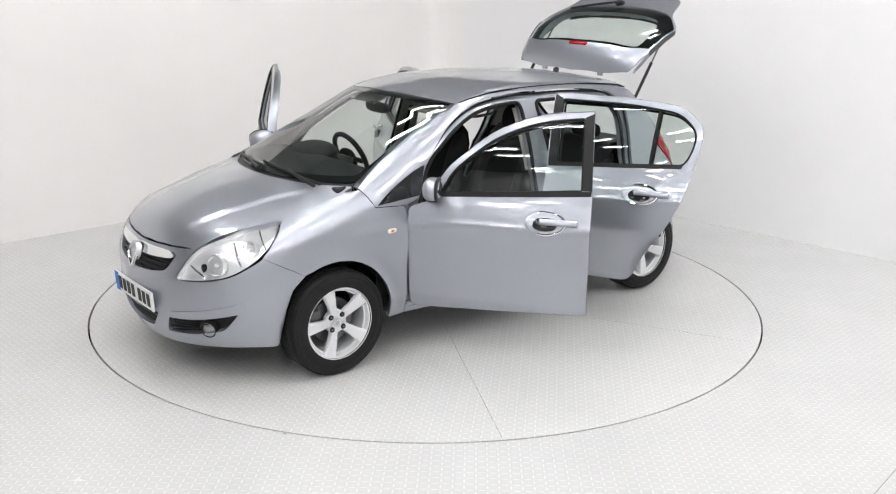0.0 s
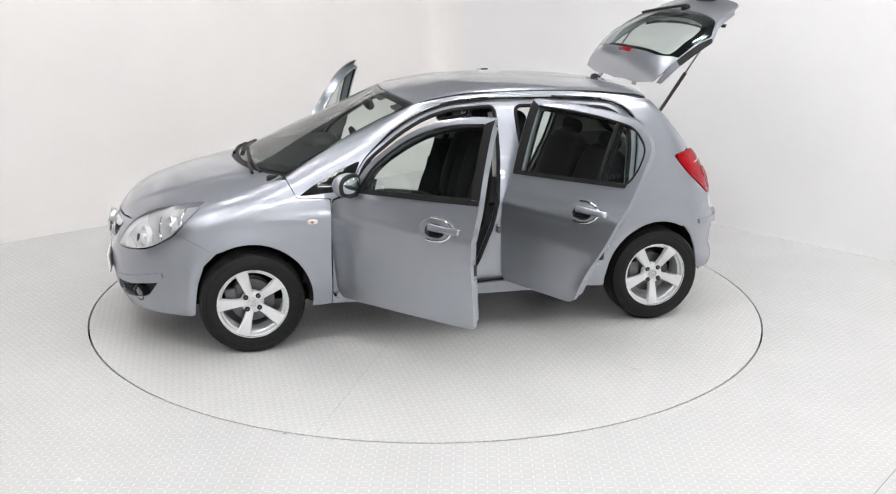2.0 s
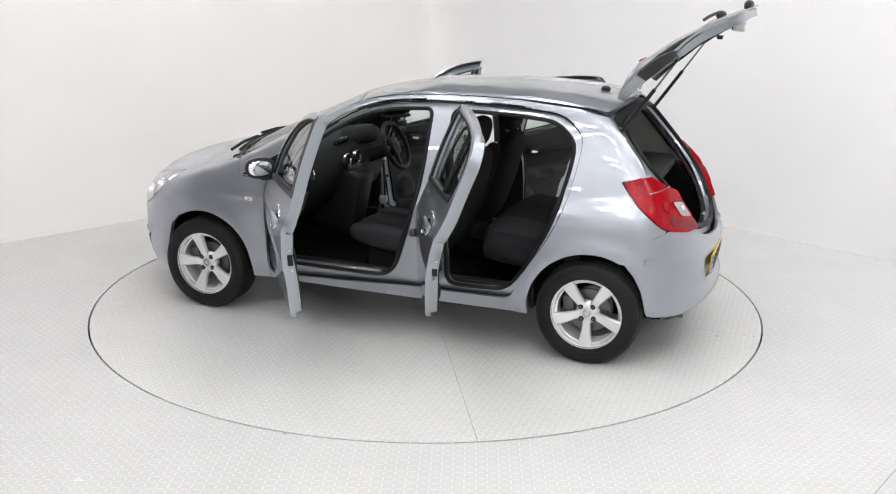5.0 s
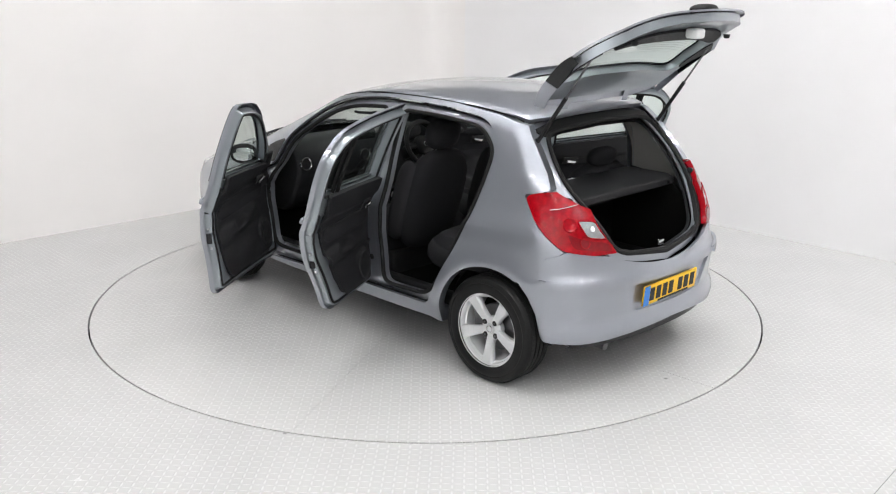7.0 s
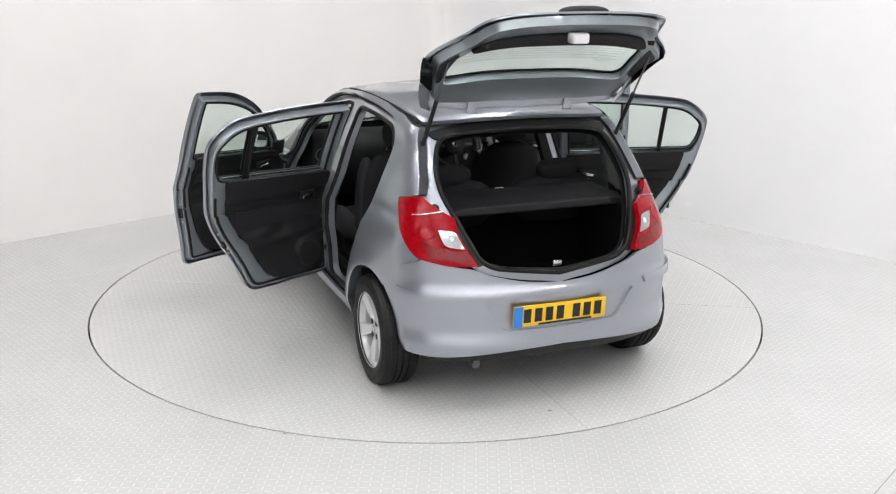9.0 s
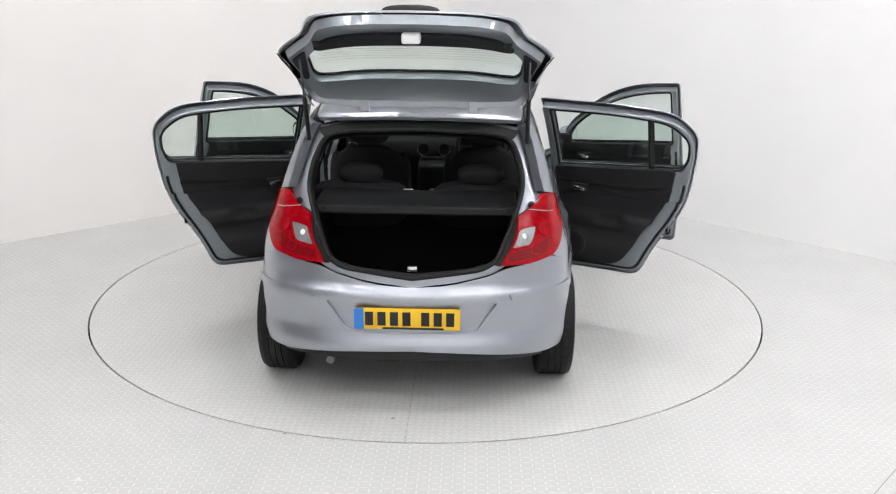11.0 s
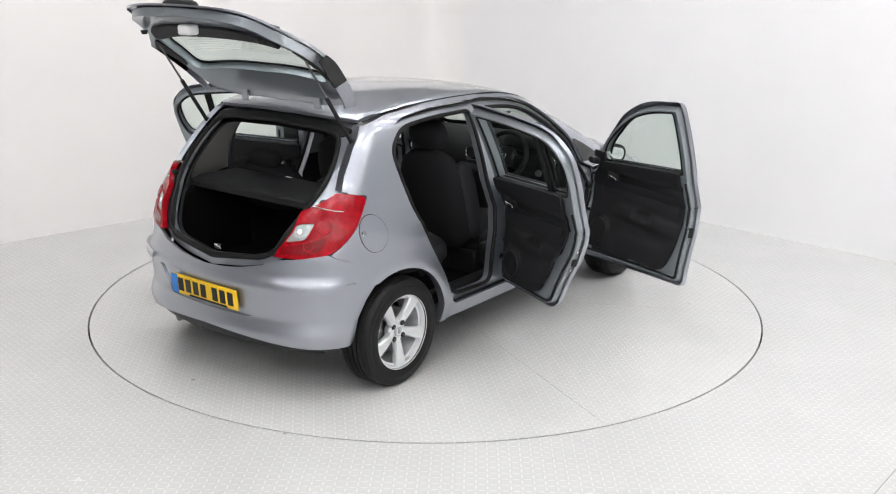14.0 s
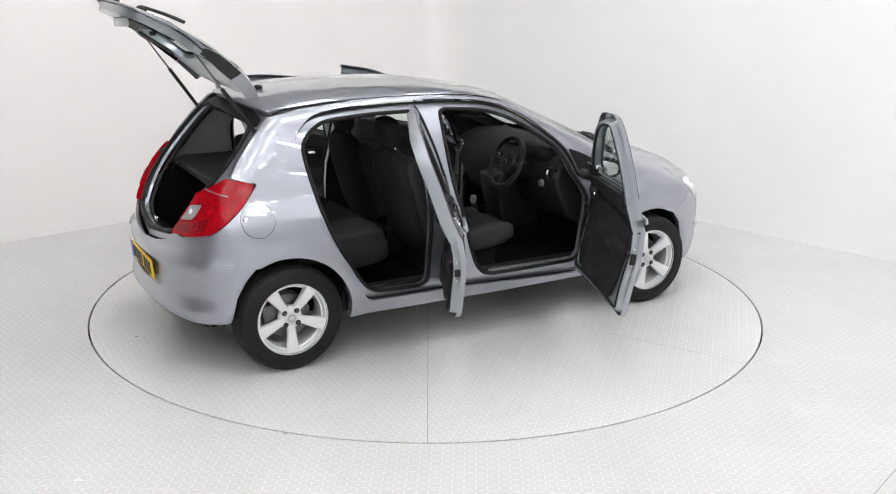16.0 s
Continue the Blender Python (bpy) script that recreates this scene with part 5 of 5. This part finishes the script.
        ap = [(0.98, 1.0), (0.66, 1.155), (0.30, 1.335), (0.16, 1.365), (0.335, 1.262), (0.585, 1.075), (0.66, 0.955)]
        part("front_pillar_trim", skin(from_side, fillet(ap), side=s, lift=-0.05, depth=0.0, name="front_pillar_trim"), TRIM, car)
        kick = [(0.72, 0.34), (0.745, 0.80), (0.66, 0.94), (0.95, 0.93), (0.98, 0.34)]
        part("kick_panel", skin(from_side, fillet(kick), side=s, lift=-0.09, depth=0.0, name="kick_panel"), TRIM, car)
        # door check straps, strikers, seat belts
        for x, z in ((-0.205, 0.66), (-1.03, 0.69)):
            p, n = at_side(x + 0.0, z, -0.022, s)
            ob = part("door_striker", bm_box(0.03, 0.03, 0.045, bev=0.006), STEEL, car)
            ob.location = p
        for x in (0.74, -0.285):
            p, n = at_side(x, 0.60, -0.02, s)
            ob = part("check_strap", bm_box(0.05, 0.10, 0.022, bev=0.005), BLACK, car)
            ob.matrix_basis = Matrix.Translation(p) @ pose(0, 0, 0, 0, 0, 25 * s)
        for x, z, r in ((-0.315, 0.50, 0.018), (-0.262, 0.49, 0.015)):
            p, n = at_side(x, z, -0.031, s)
            ob = part("rubber_plug", bm_lathe([(0.0, 0.004), (r * 0.8, 0.004), (r, 0.0)], 16), RUBBER, car)
            ob.matrix_basis = facing(p, n)
        belt = [at_side(-0.28, 1.24, -0.10, s)[0], at_side(-0.27, 0.95, -0.105, s)[0], at_side(-0.25, 0.60, -0.105, s)[0], at_side(-0.20, 0.40, -0.11, s)[0]]
        part("seat_belt", bm_tube(belt, 0.022, 6, flat=0.12), CLOTH2, car, "black seat belt")
        # ceiling grab handle
        hd = [at_side(x, z, -0.09, s)[0] for x, z in ((0.12, 1.345), (0.08, 1.335), (-0.03, 1.34), (-0.07, 1.35))]
        part("grab_handle", bm_tube(hd, 0.009, 8), TRIM, car)
    o = across([(0.30, 0.0), (0.27, 0.30, 0.2), (0.20, 0.52, 0.05), (-0.4, 0.53), (-1.05, 0.52), (-1.22, 0.50, 0.05), (-1.26, 0.0)])
    part("headlining", skin(from_top, fillet(o), lift=-0.045, depth=0.0, name="headlining"), HEADLINER, car, "grey cloth headlining")


def seat(y):
    """Front seat: cushion, bolstered back, head restraint."""
    st = part("front_seat", bm_box(0.44, 0.40, 0.16, (0.0, y, 0.37), bev=0.02), BLACK, car, "charcoal cloth front seat")
    cu = part("cushion", bm_blob(0.54, 0.50, 0.17, 3.4), CLOTH, st)
    cu.matrix_basis = pose(0.08, y, 0.505, 0, -7, 0)
    for k in (1, -1):
        b = part("cushion_bolster", bm_blob(0.50, 0.11, 0.15, 3.0), CLOTH2, st)
        b.matrix_basis = pose(0.08, y + 0.215 * k, 0.53, 0, -7, 0)
        b = part("back_bolster", bm_blob(0.14, 0.10, 0.52, 3.0), CLOTH2, st)
        b.matrix_basis = pose(-0.31, y + 0.205 * k, 0.80, 0, -17, 0)
    bk = part("backrest", bm_blob(0.15, 0.47, 0.66, 3.2), CLOTH, st)
    bk.matrix_basis = pose(-0.36, y, 0.79, 0, -17, 0)
    hr = part("head_restraint", bm_blob(0.11, 0.26, 0.19, 2.8), CLOTH, st)
    hr.matrix_basis = pose(-0.445, y, 1.205, 0, -12, 0)
    for k in (1, -1):
        part("restraint_post", bm_tube([(-0.42, y + 0.06 * k, 1.05), (-0.44, y + 0.06 * k, 1.14)], 0.006, 8), CHROME, st)
    part("recliner_cover", bm_box(0.22, 0.04, 0.13, (-0.12, y - 0.25, 0.46), bev=0.015), BLACK, st)


def cabin():
    seat(0.355)
    seat(-0.355)
    bench = part("rear_bench", bm_blob(0.50, 1.28, 0.22, 4.0), CLOTH, car, "charcoal cloth rear bench seat")
    bench.matrix_basis = pose(-0.74, 0, 0.535, 0, -7, 0)
    for y in (0.33, -0.33):
        b = part("seat_back", bm_blob(0.16, 0.60, 0.56, 3.6), CLOTH, bench)
        b.matrix_basis = bench.matrix_basis.inverted() @ pose(-1.03, y, 0.77, 0, -20, 0)
        b = part("head_restraint", bm_blob(0.10, 0.25, 0.11, 2.8), CLOTH, bench)
        b.matrix_basis = bench.matrix_basis.inverted() @ pose(-1.12, y, 1.075, 0, -15, 0)
        b = part("cushion_insert", bm_blob(0.42, 0.46, 0.20, 3.6), CLOTH2, bench)
        b.matrix_basis = bench.matrix_basis.inverted() @ pose(-0.73, y, 0.552, 0, -7, 0)
    sh = part("parcel_shelf", extrude([(-1.13, 0.985), (-1.20, 1.0), (-1.46, 1.0), (-1.515, 0.985), (-1.52, 0.945), (-1.50, 0.94), (-1.49, 0.975), (-1.15, 0.965)], -0.52, 0.52), TRIM, car, "black parcel shelf with turned-down edge", bevel=0.008)
    part("shelf_label", bm_box(0.012, 0.05, 0.002, (-1.19, 0.06, 1.0025)), SILVERFOIL, sh, smooth=False)
    for s in (1, -1):
        part("shelf_peg", bm_lathe([(0.0, -0.012), (0.012, -0.01), (0.012, 0.01)], 12, "x", at=(-1.52, 0.45 * s, 0.965)), BLACK, sh)
    # dashboard
    prof = [(1.14, 0.985), (0.95, 1.015), (0.76, 1.02), (0.66, 0.985), (0.615, 0.93), (0.60, 0.84), (0.64, 0.74), (0.70, 0.62), (0.80, 0.55), (1.10, 0.55)]
    dash = part("dashboard", extrude(prof, -0.64, 0.64), TRIM, car, "charcoal dashboard with round ringed vents", bevel=0.02)
    part("centre_console", bm_box(0.30, 0.22, 0.44, (0.66, 0, 0.62), (0, -12, 0), bev=0.03), BLACK, dash)
    part("radio", bm_box(0.02, 0.19, 0.10, (0.575, 0, 0.80), (0, -8, 0), bev=0.006), BLACK, dash, "black radio panel")
    part("display", bm_box(0.03, 0.18, 0.06, (0.68, 0, 1.0), (0, -25, 0), bev=0.01), DARKGLASS, dash)
    for y, z, x in ((0.585, 0.893, 0.607), (-0.585, 0.893, 0.607), (0.075, 0.895, 0.60), (-0.075, 0.895, 0.60)):
        v = part("air_vent", bm_lathe([(0.0, -0.006), (0.038, -0.008), (0.042, -0.02), (0.042, 0.02)], 24, "x"), BLACK, dash)
        v.matrix_basis = pose(x, y, z, 0, 8, 0)
        v = part("vent_ring", bm_lathe([(0.036, -0.012), (0.040, -0.018), (0.045, -0.016), (0.046, 0.0)], 28, "x"), CHROME, dash, "bright ring round the vent")
        v.matrix_basis = pose(x, y, z, 0, 8, 0)
    bi = part("instrument_hood", bm_blob(0.26, 0.36, 0.14, 2.6), TRIM, dash)
    bi.matrix_basis = pose(0.70, -0.335, 1.0, 0, 6, 0)
    part("heater_knob", bm_lathe([(0.0, -0.02), (0.02, -0.02), (0.025, 0.0)], 16, "x", at=(0.59, -0.5, 0.82)), SATIN, dash)
    # steering wheel and column
    sw = part("steering_wheel", bm_lathe([(0.166 + 0.017 * math.cos(a), 0.017 * math.sin(a)) for a in [2 * math.pi * k / 10 for k in range(11)]], 40, "x"), BLACK, car, "black three-spoke steering wheel")
    sw.matrix_basis = pose(0.415, -0.335, 0.945, 0, 24, 0)
    h = part("airbag_cover", bm_blob(0.06, 0.15, 0.14, 2.8), BLACK, sw)
    h.location = (0.02, 0, 0)
    for a in (90, -90, 180):
        sp = part("spoke", bm_box(0.022, 0.035, 0.12, (0.018, 0, 0.10), bev=0.008), BLACK, sw)
        sp.rotation_euler = (radians(a), 0, 0)
    e = part("emblem", bm_lathe([(0.012, -0.012), (0.018, -0.014), (0.02, -0.008)], 16, "x"), CHROME, sw)
    part("steering_column", bm_tube([(0.44, -0.335, 0.93), (0.75, -0.335, 0.80)], 0.05, 12), BLACK, car)
    part("indicator_stalk", bm_tube([(0.50, -0.335, 0.92), (0.47, -0.20, 0.95)], 0.008, 8), BLACK, car)
    part("gear_boot", bm_lathe([(0.0, 0.16), (0.02, 0.15), (0.03, 0.08), (0.06, 0.0)], 16, "z", at=(0.38, 0, 0.44)), BLACK, car)
    part("gear_knob", bm_lathe([(0.0, 0.03), (0.018, 0.026), (0.025, 0.0), (0.016, -0.03), (0.0, -0.032)], 16, "z", at=(0.37, 0, 0.63)), SATIN, car, "silver gear knob")
    part("handbrake", bm_tube([(0.02, 0.0, 0.42), (0.22, 0.0, 0.50)], 0.016, 10), BLACK, car)
    # mirror and visors
    m = part("interior_mirror", bm_blob(0.045, 0.24, 0.07, 3.0), BLACK, car, "black rear-view mirror")
    m.matrix_basis = pose(0.43, 0.0, 1.312, 0, 15, 0)
    part("mirror_stem", bm_tube([(0.44, 0, 1.33), (0.47, 0, 1.345)], 0.01, 8), BLACK, car)
    part("mirror_face", bm_blob(0.006, 0.22, 0.055, 3.0), MIRROR, m).location = (-0.021, 0, 0)
    for y in (0.33, -0.33):
        v = part("sun_visor", bm_box(0.13, 0.30, 0.018, (0.26, y, 1.332), (0, 20, 0), bev=0.007), LINING, car)


def outside():
    # wipers on the scuttle
    for y0, y1 in ((0.50, -0.08), (0.0, -0.52)):
        pts = []
        for k in range(9):
            y = y0 + (y1 - y0) * k / 8
            x = 1.235 - 0.30 * y * y - 0.04 * k / 8
            p = solve(*from_top(np.array([[x, y]])))[0]
            pts.append((p[0], p[1], p[2] + 0.010))
        part("wiper_blade", bm_tube(pts, 0.008, 8), BLACK, car, "black windscreen wiper")
        arm = [(pts[0][0] + 0.05, pts[0][1] + 0.02, pts[0][2] + 0.0), (pts[2][0] + 0.03, pts[2][1], pts[2][2] + 0.010), (pts[4][0], pts[4][1], pts[4][2] + 0.010)]
        part("wiper_arm", bm_tube(arm, 0.010, 8), BLACK, car)
    # roof aerial
    p = solve(*from_top(np.array([[-1.13, 0.0]])))[0]
    part("roof_aerial", bm_blob(0.06, 0.022, 0.036, 2.0), BLACK, car, "small black roof aerial foot").location = p + np.array([0, 0, 0.010])
    # roof joints
    for s in (1, -1):
        q = np.array([[x, 0.5545 * s] for x in np.linspace(0.22, -1.24, 24)])
        P = solve(*from_top(q)) + np.array([0, 0, -0.002])
        part("roof_strip", bm_tube([tuple(p) for p in P], 0.005, 6), RUBBER, car)
        # side repeater
        p, n = at_side(0.905, 0.762, 0.002, s)
        r = part("side_repeater", bm_blob(0.06, 0.012, 0.03, 3.0), WHITELENS, car, "clear side repeater lamp")
        r.matrix_basis = facing(p, n)
        r2 = part("repeater_bulb", bm_blob(0.02, 0.008, 0.016, 2.5), AMBER, r)
        r2.location = (0, 0.004, 0)
        # front bumper crease strip and fog lamp
        st = [(s * a, b, 0.008) for a, b in ((0.25, 0.392), (0.40, 0.428), (0.545, 0.478), (0.548, 0.448), (0.40, 0.395), (0.24, 0.372))]
        part("bumper_strip", skin(from_front, fillet(st, 0.02), lift=0.008, depth=0.012, step=0.03, name="bumper_strip"), PAINT, front_bumper, "raised silver bumper strip")
        P = solve(*from_front(np.array([[0.405 * s, 0.318]])))
        N = normals(P)[0]
        c = Vector(P[0] - N * 0.012)
        f = part("fog_lamp", bm_lathe([(0.0, 0.0), (0.034, 0.004), (0.040, 0.012), (0.047, 0.010), (0.050, -0.03)], 28), BLACK, front_bumper, "round fog lamp")
        f.matrix_basis = facing(c, N)
        g = part("fog_lens", bm_lathe([(0.0, 0.012), (0.025, 0.010), (0.036, 0.004)], 28), FOGGLASS, f)
        for k in range(3):
            z = 0.278 + 0.024 * k
            q = np.array([[s * u, z + (u - 0.22) * 0.16] for u in np.linspace(0.225 + 0.006 * k, 0.36, 8)])
            P = solve(*from_front(q))
            P = P - normals(P) * 0.022
            part("recess_slat", bm_tube([tuple(p) for p in P], 0.006, 6), BLACK, front_bumper)
    # grille: slats, chrome bar, plain round emblem
    for k in range(3):
        z = 0.592 + 0.026 * k
        w = 0.20 + 0.015 * k
        q = np.array([[u, z + 0.012 * abs(u) / 0.2] for u in np.linspace(-w, w, 24)])
        P = solve(*from_front(q))
        P = P - normals(P) * 0.018
        part("grille_slat", bm_tube([tuple(p) for p in P], 0.006, 6), BLACK, front_bumper)
    bar = mirrored([(0.0, 0.700), (0.20, 0.706, 0.03), (0.262, 0.702, 0.01), (0.25, 0.672, 0.02), (0.12, 0.655, 0.1), (0.0, 0.650)])
    part("grille_bar", skin(from_front, fillet(bar, 0.02), lift=0.004, depth=0.03, step=0.02, name="grille_bar"), CHROME, front_bumper, "chrome grille bar")
    c = Vector((2.045, 0, 0.655))
    e = part("emblem", bm_lathe([(0.0, 0.006), (0.034, 0.004), (0.040, 0.010), (0.048, 0.012), (0.052, 0.006), (0.052, -0.02)], 32), SATIN, front_bumper, "round chrome emblem")
    e.matrix_basis = facing(c, Vector((1, 0, 0.25)))
    for s in (1, -1):
        q = [(2.052, 0.050 * s, 0.640), (2.062, 0.025 * s, 0.598), (2.064, 0.003 * s, 0.568)]
        part("grille_blade", bm_tube(q, 0.011, 8), CHROME, front_bumper)
    for k in range(3):
        q = np.array([[u, 0.275 + 0.026 * k] for u in np.linspace(-0.13 - 0.012 * k, 0.13 + 0.012 * k, 16)])
        P = solve(*from_front(q))
        P = P - normals(P) * 0.022
        part("grille_slat", bm_tube([tuple(p) for p in P], 0.006, 6), BLACK, front_bumper)
    # fuel flap on the right flank
    flap = fillet([(-1.412 + 0.088 * math.cos(a), 0.862 + 0.092 * math.sin(a)) for a in [2 * math.pi * k / 28 for k in range(28)]])
    gap = fillet([(-1.412 + 0.091 * math.cos(a), 0.862 + 0.095 * math.sin(a)) for a in [2 * math.pi * k / 28 for k in range(28)]])
    part("flap_gap", skin(from_side, gap, side=-1, lift=0.0012, depth=0.002, step=0.03, name="flap_gap"), RUBBER, car)
    fl = part("fuel_flap", skin(from_side, flap, side=-1, lift=0.0035, depth=0.003, step=0.03, name="fuel_flap"), PAINT, car, "round fuel filler flap")
    p, n = at_side(-1.478, 0.872, 0.005, -1)
    k = part("flap_lock", bm_lathe([(0.0, 0.004), (0.012, 0.004), (0.014, 0.0)], 16), CHROME, fl)
    k.matrix_basis = facing(p, n)
    part("exhaust_pipe", bm_tube([(-1.45, 0.42, 0.24), (-1.74, 0.42, 0.23)], 0.022, 12), STEEL, car)
    part("rear_axle", bm_tube([(-1.2555, -0.62, 0.28), (-1.2555, 0.62, 0.28)], 0.04, 10), PIT, car)


shell()
cabin()
outside()


def motions():
    rate, start = -11.84, 218.04
    rows, flat = [], []
    for k in range(33):
        t = k * 0.5
        m = pose(0, 0, 0, 0, 0, start + rate * t)
        rows.append((t, m @ pose(-0.0255, -0.0082, 0)))
        flat.append((t, m))
    walk(car, rows)
    walk(disc, flat)


motions()
